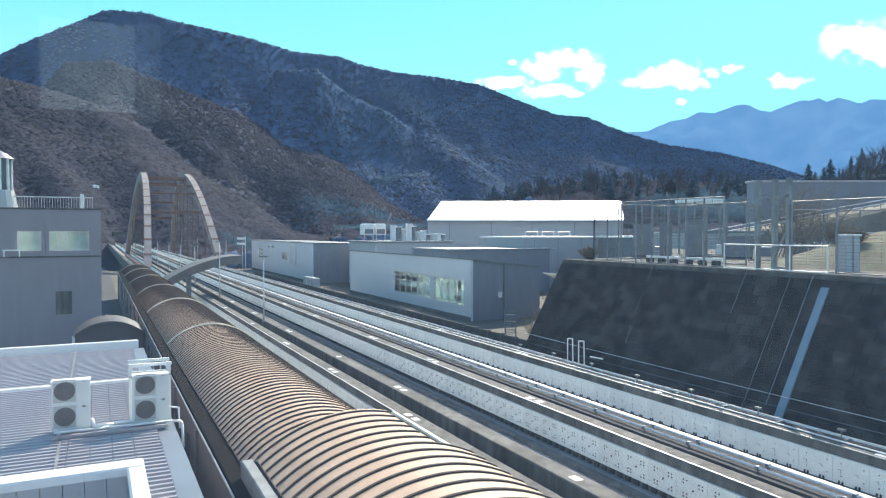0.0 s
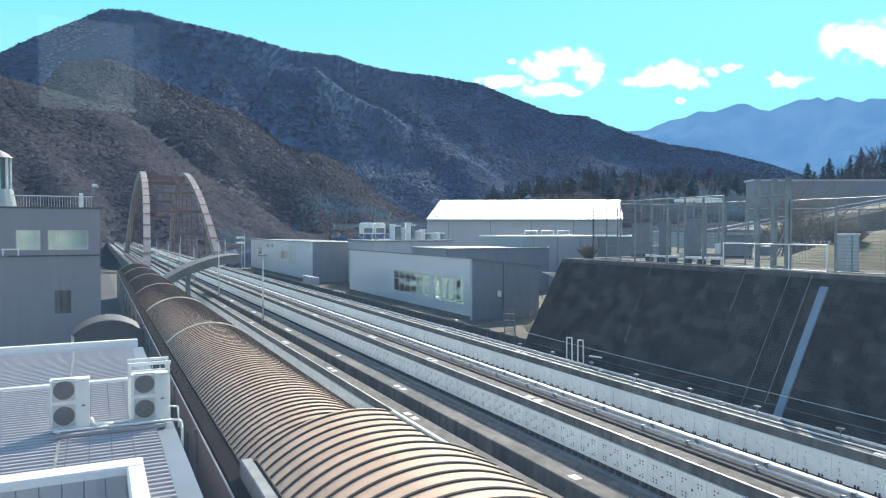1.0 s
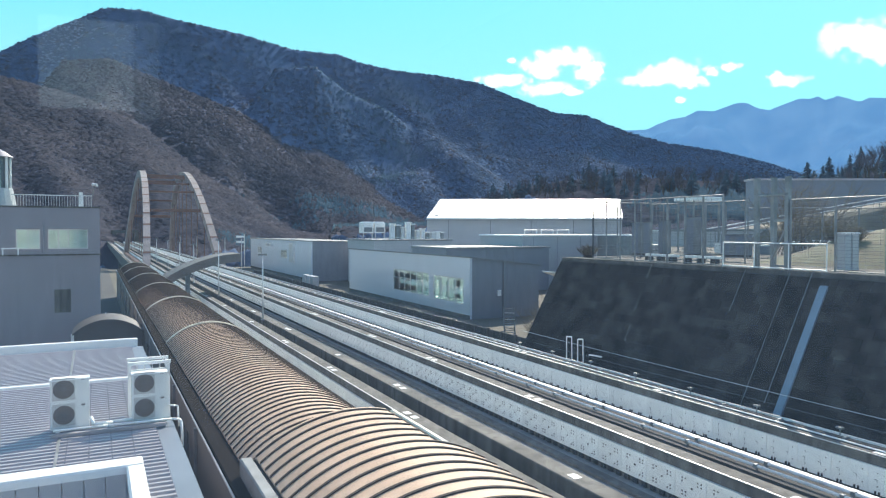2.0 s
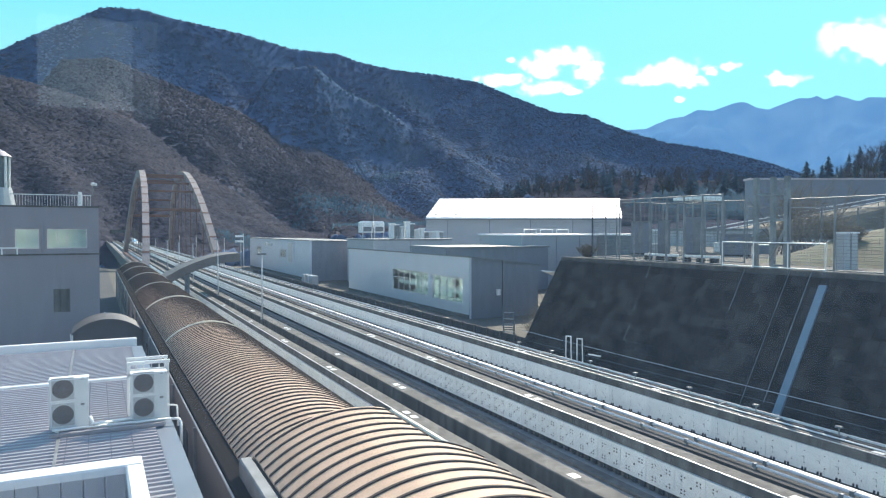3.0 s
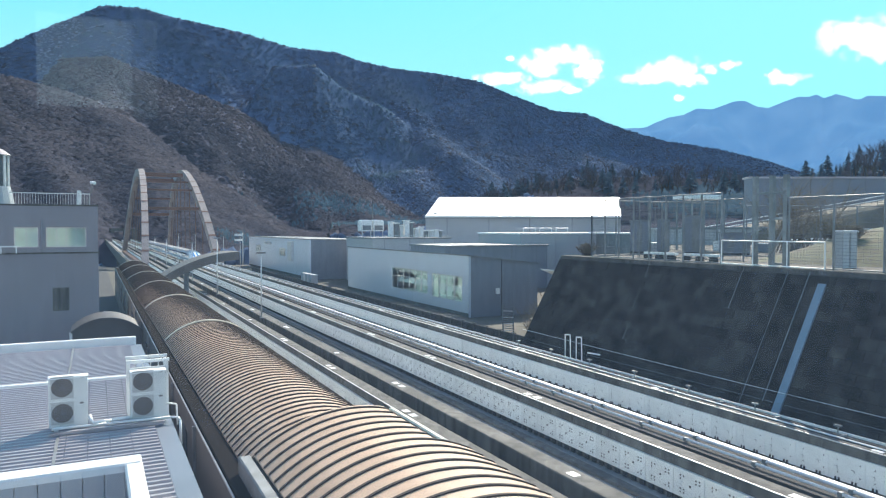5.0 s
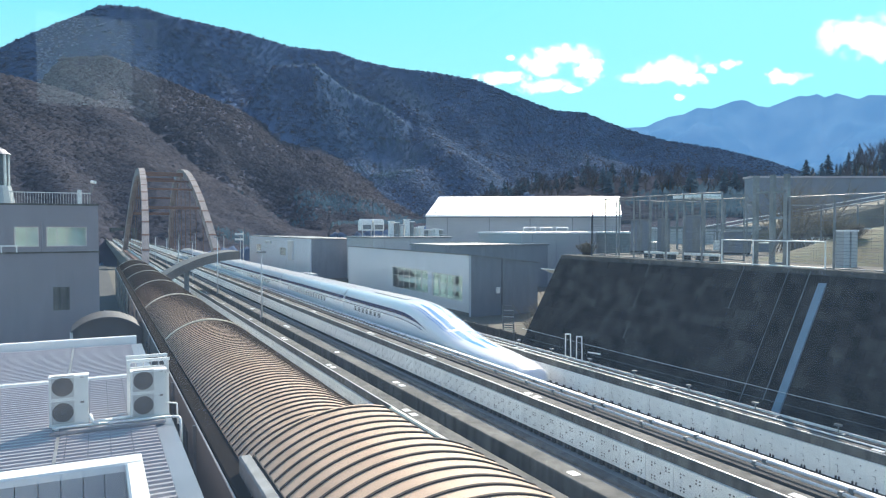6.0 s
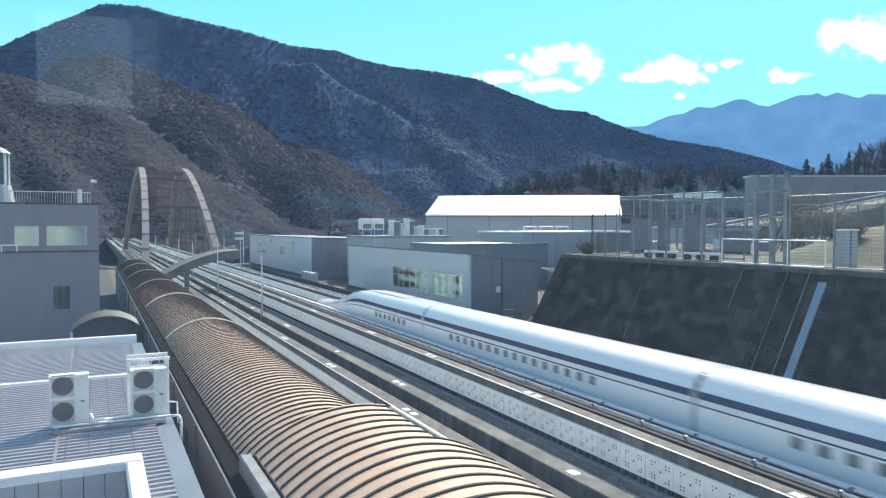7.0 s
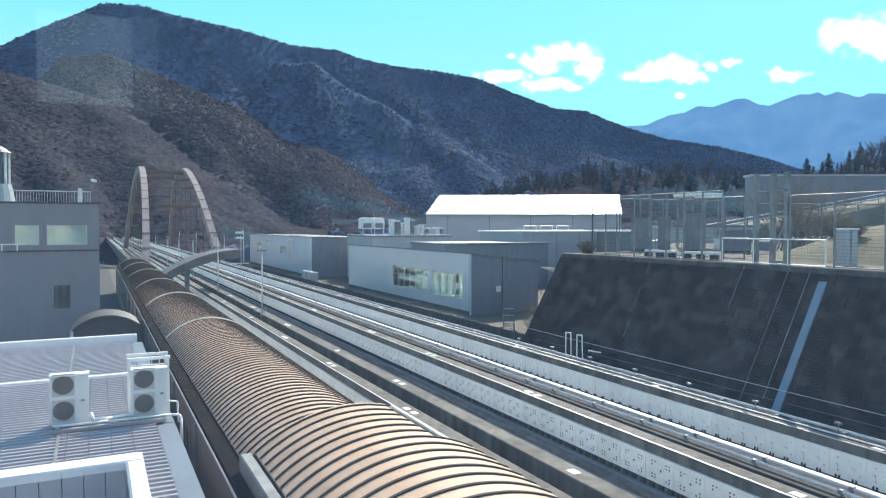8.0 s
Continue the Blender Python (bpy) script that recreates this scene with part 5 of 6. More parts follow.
def works_hall():
    e = thing("works_hall", "large works hall with a bright white metal roof", "building", at=pose(0, 0, 0, 0, 0, -HEADING))
    x0, x1, y0, y1 = -3.0, 35.7, 138.0, 160.0
    ze, zr, ym = Z(-2.45), Z(-6.65), 149.0
    part("wall", Geo().box(x0, x1, y0, y1, GROUND_Z, ze - 0.001), WALL_GREY, e, "pale grey metal wall")
    g = Geo()
    g.add([(x0 - 0.1, y0 - 0.4, ze), (x1, y0 - 0.4, ze), (x1 + 2, y1, ze), (x0 + 3.0, y1, ze), (x0 + 2.6, ym, zr), (x1 + 2.4, ym, zr), (x0 - 0.1, y0 - 0.4, ze - 0.35), (x1, y0 - 0.4, ze - 0.35)],
          [(0, 1, 5, 4), (1, 2, 5), (2, 3, 4, 5), (3, 0, 4), (3, 2, 1, 0), (6, 7, 1, 0)])
    r = part("roof", g, ROOF_WHITE, e, "bright white sheet roof")
    n = 30
    for i in range(1, n):
        xa, xb = x0 + (x1 - x0) * i / n, x0 + 2.6 + (x1 - x0 - 0.2) * i / n
        g = Geo()
        g.add([(xa, y0 - 0.4, ze + 0.005), (xa + 0.08, y0 - 0.4, ze + 0.005), (xb + 0.08, ym, zr + 0.005), (xb, ym, zr + 0.005), (xa, y0 - 0.4, ze + 0.08), (xa + 0.08, y0 - 0.4, ze + 0.08), (xb + 0.08, ym, zr + 0.08), (xb, ym, zr + 0.08)],
              [(4, 5, 6, 7), (0, 1, 5, 4), (1, 2, 6, 5), (3, 0, 4, 7)])
        part("roof_seam", g, ROOF_WHITE, r)
    for px in (4.2, 12.5, 20.6, 29.0):
        part("wall_joint", Geo().box(x0 + px, x0 + px + 0.12, y0 - 0.04, y0 - 0.001, GROUND_Z, ze - 0.35), STEEL_DULL, e)
    part("eave_gutter", Geo().box(x0, x1, y0 - 0.55, y0 - 0.41, ze - 0.5, ze - 0.3), STEEL_DULL, e)
    for i in range(9):
        x = x0 + 1.6 + i * 4.1
        part("snow_guard", Geo().box(x, x + 0.6, y0 + 0.9, y0 + 1.1, ze + 0.42, ze + 0.60), STEEL_DULL, r)


works_hall()
block("works_annex", 44.5, 62.0, 88.0, 100.0, 9.1, 2.7, "low works building with grey flat roof", SHADED_CLAD, STEEL_DULL)
block("works_annex", 58.5, 76.5, 90.0, 103.0, 9.1, 0.95, "low white works building with thin metal roof", WALL_GREY, ROOF_WHITE)
block("works_store", 73.0, 88.0, 82.0, 92.0, 9.1, 0.9, "dark-walled store with a pale roof edge", STEEL_DULL, PIPE_WHITE)
e = thing("roof_hoops", "three white pipe hoops on a flat roof", "pipe")
for i in range(3):
    x = 63.5 + i * 3.3
    part("hoop", Geo().path([(x, 97, Z(0.7)), (x, 97, Z(-0.05)), (x + 2.4, 97, Z(-0.05)), (x + 2.4, 97, Z(0.7))], 0.07, 6), PIPE_WHITE, e)


def roof_plant():
    """Chillers and ducts on the roof behind the office."""
    for i, (x, y) in enumerate(((41.2, 113.5), (43.4, 113.5))):
        e = thing("cooling_unit", "white boxy cooling unit on steel legs", "cooling unit", "roof cooling units")
        part("case", Geo().box(x, x + 1.9, y, y + 2, Z(0.5), Z(-1.5), c=0.25), PIPE_WHITE, e)
        for a in (0.1, 1.7):
            part("leg", Geo().box(x + a, x + a + 0.12, y + 0.1, y + 0.25, Z(1.6), Z(0.5)), STEEL, e)
        part("louvre", Geo().box(x + 0.2, x + 1.7, y - 0.02, y - 0.001, Z(0.3), Z(-0.5)), STEEL_DULL, e)
    rng = random.Random(3)
    for i in range(11):
        x = 45.0 + i * 0.95
        h = rng.uniform(-1.3, 0.1) if i < 7 else rng.uniform(0.0, 0.7)
        e = thing("roof_duct", "pale metal ventilation duct on a roof", "duct", "roof ducts")
        w = rng.uniform(0.5, 0.9)
        part("body", Geo().box(x, x + w, 110, 110.8, Z(1.7), Z(h), c=0.12), (PIPE_WHITE, STEEL_DULL, STEEL)[i % 3], e)
        part("hood", Geo().box(x - 0.1, x + w + 0.1, 109.8, 110.9, Z(h) + 0.001, Z(h) + 0.18, c=0.08), PIPE_WHITE, e)
    e = thing("roof_handrail", "thin metal handrail along a roof", "railing")
    for i in range(16):
        part("stanchion", Geo().box(42 + i * 0.8, 42.05 + i * 0.8, 106, 106.05, Z(2.2), Z(1.2)), STEEL, e)
    part("rail", Geo().box(42, 54.1, 106, 106.05, Z(1.2), Z(1.14)), STEEL, e)
    e = thing("aerial_mast", "thin dark aerial mast", "mast")
    part("mast", Geo().tube((44.2, 116, Z(1.6)), (44.2, 116, Z(-4.9)), 0.05, 6), STEEL_DULL, e)


block("plant_building", 40.0, 54.0, 105.0, 118.0, 9.1, 1.75, "flat-roofed plant building with rooftop machinery", WALL_GREY, STEEL_DULL)
roof_plant()

# ---- retaining wall and yard ----
WT = Z(1.80)
WX = 27.9


def retaining_wall():
    e = thing("retaining_wall", "tall dark stained masonry retaining wall with battered face", "retaining wall", kind="structure")
    base = Z(9.4)
    batter = 0.55

    def xf(z):
        return WX - (WT - z) * batter
    ys, ye = -16.0, 38.0
    g = Geo()
    g.prism([(xf(base), base), (WX + 1.2, base), (WX + 1.2, WT - 0.25), (WX + 0.08, WT - 0.25)], ys, ye - 0.1)
    part("core", g, CONCRETE_DARK, e)
    part("coping", Geo().box(WX - 0.06, WX + 0.5, ys, ye, WT - 0.249, WT, c=0.03), CONCRETE_DARK, e)
    # courses of blocks
    rng = random.Random(11)
    bh, bl = 0.44, 0.72
    shapes = []
    rows = 17
    count = 0
    rest = Geo()
    for r in range(rows):
        z1 = WT - 0.25 - r * bh
        z0 = z1 - bh + 0.012
        y = ys + (r % 2) * bl / 2
        while y < ye - 0.2:
            y2 = min(y + bl - 0.012, ye)
            pr = rng.uniform(0.0, 0.03)
            v = [(xf(z0) - pr, y, z0), (xf(z0) + 0.15, y, z0), (xf(z0) + 0.15, y2, z0), (xf(z0) - pr, y2, z0),
                 (xf(z1) - pr, y, z1), (xf(z1) + 0.15, y, z1), (xf(z1) + 0.15, y2, z1), (xf(z1) - pr, y2, z1)]
            f = [(3, 2, 1, 0), (4, 5, 6, 7), (0, 1, 5, 4), (2, 3, 7, 6), (3, 0, 4, 7)]
            if 16 < y < 37 and 1 < r < 14 and count < 295:
                part("block", Geo().add(v, f), MASONRY, e)
                count += 1
            else:
                rest.add(v, f)
            y += bl
    tagged(part("blocks", rest, MASONRY_I, e), kind="stuff")
    # pale joints and drain pipe down the face
    def strip(y0t, y0b, wide, m, name, out, top, bot, label=""):
        g = Geo()
        a, b = WT - top, WT - bot
        g.add([(xf(a) - out, y0t, a), (xf(a) - out, y0t - wide, a), (xf(b) - out, y0b - wide, b), (xf(b) - out, y0b, b),
               (xf(a) + 0.02, y0t, a), (xf(a) + 0.02, y0t - wide, a), (xf(b) + 0.02, y0b - wide, b), (xf(b) + 0.02, y0b, b)],
              [(0, 1, 2, 3), (0, 4, 5, 1), (0, 3, 7, 4), (1, 5, 6, 2), (3, 2, 6, 7)])
        part(name, g, m, e, label)
    strip(19.25, 19.25, 0.36, DRAIN, "drain_channel", 0.10, 0.55, 6.3, "pale blue-grey drain channel")
    strip(19.85, 19.85, 0.03, STEEL_DULL, "cable_conduit", 0.05, 0.1, 5.4, "thin white conduit")
    strip(20.9, 20.9, 0.016, STEEL_DULL, "cable_conduit", 0.05, 0.1, 6.0)
    strip(23.3, 23.3, 0.014, STEEL_DULL, "cable_conduit", 0.05, 0.1, 2.0)
    # seep streaks
    for y, t0, t1 in ((29.6, 0.1, 0.9), (29.5, 1.6, 2.6), (29.3, 3.4, 4.2)):
        strip(y, y - 0.05, 0.05, CONCRETE, "lime_streak", 0.036, t0, t1)


MASONRY_I = mat("stained_masonry_rest", (0.022, 0.020, 0.019), 0.95, var=0.6, scale=1.1, fine=7, bump=0.35, stain=0.25, island=0.5, tint=(0.052, 0.046, 0.042), spec=0.2)
DRAIN = mat("drain_sheet", (0.20, 0.26, 0.33), 0.5, 0.2, var=0.08, scale=2)
YARD = mat("yard_gravel", (0.085, 0.076, 0.064), 0.95, var=0.3, scale=0.25, fine=6, bump=0.3)
retaining_wall()
g = Geo()
out = [(WX + 0.5, -60), (WX + 0.5, 38.3), (36, 39.5), (62, 64), (112, 110), (170, 150), (260, 60), (200, -60)]
n = len(out)
g.add([(x, y, WT - 0.04) for x, y in out] + [(x, y, 0) for x, y in out], [tuple(range(n))] + [(i, n + i, n + (i + 1) % n, (i + 1) % n) for i in range(n)])
solid("yard", g, YARD, "raised gravel yard above the retaining wall", "yard", "structure")


# ---- fences on the wall ----
WIRE = mat("dull_wire", (0.20, 0.21, 0.22), 0.7, 0.1, var=0.2)

def fence_run(a, b, height, posts, wires, name, label, r=0.05, lean=0.0, m=None):
    a, b = Vector(a), Vector(b)
    e = thing(name, label, "fence")
    m = m or STEEL_DULL
    for i in range(posts + 1):
        p = a.lerp(b, i / posts)
        g = Geo()
        g.tube(p, p + Vector((0, 0, height)), r, 8)
        if lean:
            g.tube(p + Vector((0, 0, height)), p + Vector((lean, 0, height + 0.3)), r, 6)
        part("post", g, m, e)
    g = Geo()
    for j in range(wires):
        z = Vector((0, 0, height * (j + 0.5) / wires))
        g.tube(a + z, b + z, 0.008, 4, caps=False)
    part("wire_mesh", g, WIRE, e)
    g = Geo()
    for i in range(int((b - a).length / 0.3)):
        p = a.lerp(b, (i + 0.5) * 0.3 / (b - a).length)
        g.tube(p, p + Vector((0, 0, height)), 0.005, 3, caps=False)
    tagged(part("mesh_infill", g, WIRE, e), kind="stuff")
    for z in (0.06, height - 0.02):
        part("rail", Geo().tube(a + Vector((0, 0, z)), b + Vector((0, 0, z)), 0.03, 6), m, e)
    return e


ZF = WT
fence_run((28.2, 35.2, ZF), (28.2, 25.0, ZF), 3.6, 8, 26, "security_fence", "tall grey wire security fence on the wall", lean=0.0)
fence_run((28.2, 35.2, ZF), (40.0, 35.2, ZF), 3.6, 6, 20, "security_fence", "tall grey wire security fence across the yard")
fence_run((31.0, 33.0, ZF), (31.0, 26.0, ZF), 3.4, 5, 16, "security_fence", "inner tall wire fence of the yard")
fence_run((28.2, 21.2, ZF), (28.2, 4.0, ZF), 3.2, 8, 22, "security_fence", "tall grey wire security fence on the wall")
fence_run((36.0, 30.0, ZF), (52.0, 24.0, ZF), 3.2, 7, 14, "security_fence", "wire fence farther back in the yard")
fence_run((28.0, 24.8, ZF), (28.0, 19.3, ZF), 1.22, 3, 9, "guard_rail", "white low mesh guard rail on the wall top", r=0.03, m=WHITE)
e = thing("gate_frame", "heavy grey steel gate frame in the fence", "gate")
for x, y in ((28.2, 23.0), (28.35, 22.2), (28.2, 21.35)):
    part("post", Geo().box(x - 0.1, x + 0.1, y - 0.1, y + 0.1, ZF, ZF + 4.25), STEEL_DULL, e)
part("beam", Geo().box(28.1, 28.3, 21.3, 23.0, ZF + 3.4, ZF + 3.5), STEEL_DULL, e)
part("brace", Geo().tube((28.2, 22.2, ZF + 0.4), (28.2, 21.4, ZF + 1.9), 0.06), STEEL_DULL, e)
part("leaf", Geo().box(28.15, 28.25, 21.5, 22.1, ZF + 2.2, ZF + 2.3).box(28.15, 28.25, 21.5, 22.1, ZF + 0.1, ZF + 0.2), STEEL_DULL, e)
# yard clutter
for i in range(2):
    e = thing("barrier_bench", "white low barrier on dark feet in the yard", "barrier", "yard barriers")
    y = 31.6 - i * 3.0
    part("beam", Geo().box(29.2, 29.35, y - 2.6, y, ZF + 0.28, ZF + 0.42, c=0.02), WHITE, e)
    for k in range(3):
        part("foot", Geo().box(29.1, 29.45, y - 0.4 - k * 0.95, y - 0.1 - k * 0.95, ZF - 0.04, ZF + 0.28, c=0.04), BLACK, e)
e = thing("yard_cabinet", "grey metal equipment cabinet in the yard", "cabinet")
for i in range(2):
    part("case", Geo().box(30.6 + 0.55 * i, 31.05 + 0.55 * i, 20.2, 20.6, ZF - 0.04, ZF + 1.62, c=0.03), WALL_GREY, e)
    part("lid", Geo().box(30.56 + 0.55 * i, 31.09 + 0.55 * i, 20.15, 20.65, ZF + 1.621, ZF + 1.7, c=0.03), PIPE_WHITE, e)
block("yard_building", 42.5, 110.0, 95.0, 97.5, 2.2, -6.8, "large blue-grey building behind the yard", YARD_WALL, METAL_ROOF, -HEADING)
e = thing("yard_shelter", "small open shelter with a white roof in the yard", "shelter")
part("roof", Geo().box(44.0, 47.4, 42.0, 44.2, Z(-2.45), Z(-2.8), c=0.05), ROOF_WHITE, e)
for x in (44.2, 47.1):
    for y in (42.2, 43.9):
        part("post", Geo().box(x, x + 0.12, y, y + 0.12, WT - 0.04, Z(-2.45)), STEEL_DULL, e)
block("yard_store", 70.0, 80.0, 70.0, 78.0, 2.0, 0.2, "low pale store behind the fences", WALL_GREY, ROOF_WHITE)
block("yard_store", 60.0, 72.0, 56.0, 62.0, 2.0, 0.1, "grey store behind the fences", WALL_GREY, STEEL_DULL)


# white hooped ladders by the outer wall
e = thing("access_ladder", "two white hooped ladder rails beside the guideway", "ladder")
for y in (31.6, 30.6):
    part("hoop", Geo().path([(23.5, y, Z(7.4)), (23.5, y, Z(5.95)), (23.5, y - 0.45, Z(5.9)), (23.5, y - 0.5, Z(7.4))], 0.035, 8), PIPE_WHITE, e)
part("landing", Geo().box(23.3, 23.8, 30.0, 32.2, Z(7.45), Z(7.38)), STEEL, e)
part("arm", Geo().tube((23.5, 29.6, Z(6.65)), (23.5, 28.6, Z(6.6)), 0.04), PIPE_WHITE, e)
e = thing("cable_line", "thin sagging cable along the retaining wall", "cable")
part("wire", Geo().path([(23.5, 36 - i * 2.2, Z(6.2) - 0.012 * i * (20 - i) / 10) for i in range(21)], 0.012, 5), STEEL, e)
e = thing("cable_line_lower", "thin cable along the retaining wall", "cable")
part("wire", Geo().path([(24.0, 36 - i * 2.2, Z(6.9)) for i in range(21)], 0.008, 5), STEEL_DULL, e)


def shrub(x, y, z, size, seed, label):
    """A leafless bush: many forked dry stems."""
    rng = random.Random(seed)
    e = thing("dry_shrub", label, "shrub", "dry shrubs by the wall end", at=pose(x, y, z))
    stems, twigs = Geo(), Geo()
    for i in range(60):
        a, lean = rng.uniform(0, 6.28), rng.uniform(0.1, 0.7)
        p = Vector((rng.uniform(-.3, .3), rng.uniform(-.3, .3), 0)) * size
        q = p + Vector((lean * math.cos(a), lean * math.sin(a), rng.uniform(0.5, 1.0))) * size
        stems.tube(p, q, 0.025, 4, 0.012)
        for k in range(12):
            s = p.lerp(q, rng.uniform(0.3, 1))
            b = rng.uniform(0, 6.28)
            twigs.tube(s, s + Vector((math.cos(b) * 0.3, math.sin(b) * 0.3, rng.uniform(0.0, 0.4))) * size, 0.012, 3, 0.006)
    part("stem", stems, BARK, e)
    tagged(part("twigs", twigs, DRY, e), kind="stuff")


DRY = mat("dry_twigs", (0.24, 0.19, 0.13), 0.95, var=0.3, scale=2, island=0.3)
for i, (x, y, z, s) in enumerate(((29.2, 41.2, GROUND_Z, 2.4), (30.4, 42.6, GROUND_Z, 3.0), (31.6, 43.6, GROUND_Z, 3.6), (28.3, 40.2, GROUND_Z, 1.6), (29.8, 37.6, WT - 0.05, 0.8))):
    shrub(x, y, z, s, 40 + i, "tangled leafless dry shrub beside the retaining wall")


def bank(x, y):
    """Height of the earth bank in the yard."""
    u, v = (x - 41) / 9.0, (y - 22.0) / 6.5
    return WT - 0.3 + 2.4 * max(0.0, 1 - u * u) * max(0.0, 1 - v * v) + 0.12 * noise.noise(Vector((x * 0.9, y * 0.9, 2)))


g = Geo()
g.grid([[(x / 2, y / 2, bank(x / 2, y / 2)) for x in range(64, 101)] for y in range(30, 59)])
solid("earth_bank", g, mat("dry_grass_bank", (0.15, 0.125, 0.075), 0.95, var=0.45, scale=0.8, fine=7, bump=0.6, tint=(0.13, 0.14, 0.08)), "rough earth bank with dry winter grass in the yard", "bank", "structure", smooth=True)
for i, (x, y, s) in enumerate(((35.5, 23.0, 0.8), (37, 25, 1.0), (37.5, 21.5, 0.9), (40, 23, 1.1), (43, 25, 1.3), (36.0, 20.0, 1.0))):
    shrub(x, y, bank(x, y) - 0.05, s, 70 + i, "dry leafless shrub on the yard bank")
shrub(46.5, 34.0, WT - 0.05, 5.0, 90, "tall leafless brown bush behind the yard fence")
# equipment standing behind the fences
for az, r, w, h in ((42.4, 54, 1.3, 2.4), (44.2, 55, 0.9, 2.5), (46.3, 53, 1.1, 2.7), (49.4, 52, 2.0, 1.5)):
    x, y = r * math.sin(radians(az)), r * math.cos(radians(az))
    e = thing("switchgear_cabinet", "tall grey switchgear cabinet standing in the yard", "cabinet", "yard switchgear", at=pose(x, y, WT - 0.04, 0, 0, -az))
    part("case", Geo().box(-w / 2, w / 2, 0, 0.9, 0.12, h, c=0.04), YARD_WALL, e)
    part("plinth", Geo().box(-w / 2 + 0.05, w / 2 - 0.05, 0.05, 0.85, 0, 0.119), CONCRETE_DARK, e)
    n = max(2, round(w / 0.45))
    for k in range(n):
        part("door", Geo().box(-w / 2 + w * k / n + 0.03, -w / 2 + w * (k + 1) / n - 0.03, -0.03, -0.001, 0.2, h - 0.15), STEEL_DULL if k % 2 else YARD_WALL, e)
    part("roof_plate", Geo().box(-w / 2 - 0.08, w / 2 + 0.08, -0.1, 1.0, h + 0.001, h + 0.07, c=0.02), STEEL_DULL, e)
e = thing("white_awning", "small white sloping awning behind the shrubs", "awning")
part("sheet", Geo().add([(36.6, 50.0, Z(3.7)), (39.2, 50.0, Z(4.6)), (39.2, 53.0, Z(4.6)), (36.6, 53.0, Z(3.7)), (36.6, 50.0, Z(3.8)), (39.2, 50.0, Z(4.7)), (39.2, 53.0, Z(4.7)), (36.6, 53.0, Z(3.8))],
                        [(0, 1, 2, 3), (7, 6, 5, 4), (0, 4, 5, 1), (1, 5, 6, 2), (2, 6, 7, 3), (3, 7, 4, 0)]), ROOF_WHITE, e)
part("post", Geo().box(36.7, 36.8, 50.1, 50.2, GROUND_Z, Z(3.85)), STEEL, e)
part("post", Geo().box(39.0, 39.1, 50.1, 50.2, GROUND_Z, Z(4.7)), STEEL, e)


# signs, lamps and a utility mast by the rear building
e = thing("sign_mast", "slim mast with two white crossbars beside the workshop", "mast")
part("pole", Geo().tube((33.2, 178, GROUND_Z), (33.2, 178, Z(1.0)), 0.12, 8), STEEL, e)
for h in (1.6, 2.9):
    part("crossbar", Geo().box(31.2, 33.3, 177.9, 178.1, Z(h) - 0.25, Z(h) + 0.25), WHITE, e)
e = thing("service_cabinet", "grey service cabinets beside the fence", "cabinet")
for i in range(3):
    part("case", Geo().box(29.6, 30.6, 104 + i * 2.2, 105.6 + i * 2.2, GROUND_Z, GROUND_Z + 2.0, c=0.06), WALL_GREY, e)
# brackets and stubs along the outer wall
for i in range(9):
    y = 8.5 + i * 3.4
    e = thing("wall_stub", "small dark steel stub on the outer guideway wall", "bracket", "outer wall stubs")
    part("stem", Geo().tube((23.05, y, TOP), (23.05, y, TOP + 0.32), 0.025, 6), STEEL_DULL, e)
    part("head", Geo().box(22.98, 23.12, y - 0.12, y + 0.12, TOP + 0.30, TOP + 0.36), STEEL_DULL, e)
# ramp road climbing behind the fences, with its guard rail
ramp_at = pose(0, 0, 0, 0, 0, -HEADING)
ramp = Geo()
lo, hi, xa, xb = Z(0.9), Z(-4.6), 31.0, 62.0
ramp.add([(xa, 80, WT - 0.1), (xb, 80, WT - 0.1), (xb, 82, hi), (xa, 82, lo), (xa, 88, WT - 0.1), (xb, 88, WT - 0.1), (xb, 88, hi), (xa, 88, lo)],
         [(0, 1, 2, 3), (3, 2, 6, 7), (1, 5, 6, 2), (4, 0, 3, 7), (5, 4, 7, 6)])
solid("access_ramp", ramp, mat("ramp_slope", (0.15, 0.135, 0.105), 0.95, var=0.4, scale=0.3, fine=3, bump=0.3), "earth ramp road climbing behind the yard", "ramp", "structure", at=ramp_at)
e = thing("ramp_guard_rail", "pale metal guard rail along the ramp road", "guard rail", at=ramp_at)
for up in (0.55, 1.0):
    part("rail", Geo().tube((xa, 82.2, lo + up), (xb, 82.2, hi + up), 0.06, 6), PIPE_WHITE, e)
for i in range(16):
    u = i / 15
    x, z = xa + (xb - xa) * u, lo + (hi - lo) * u
    part("post", Geo().tube((x, 82.2, z - 0.05), (x, 82.2, z + 1.05), 0.05, 6), STEEL_DULL, e)
# pale pipes and boxes in the yard
rng = random.Random(9)
for i in range(14):
    x, y = rng.uniform(36, 56), rng.uniform(26, 52)
    if y > 34 + (x - 30) * 0.9:
        continue
    e = thing("yard_crate", "pale equipment box standing in the yard", "box", "yard boxes")
    w, d, h = rng.uniform(0.6, 1.6), rng.uniform(0.6, 1.4), rng.uniform(0.6, 1.7)
    part("case", Geo().box(x, x + w, y, y + d, WT - 0.04, WT + h, c=0.04), rng.choice((WALL_GREY, PIPE_WHITE, STEEL_DULL, YARD_WALL)), e)
    part("lid", Geo().box(x - 0.05, x + w + 0.05, y - 0.05, y + d + 0.05, WT + h + 0.001, WT + h + 0.08, c=0.02), STEEL, e)

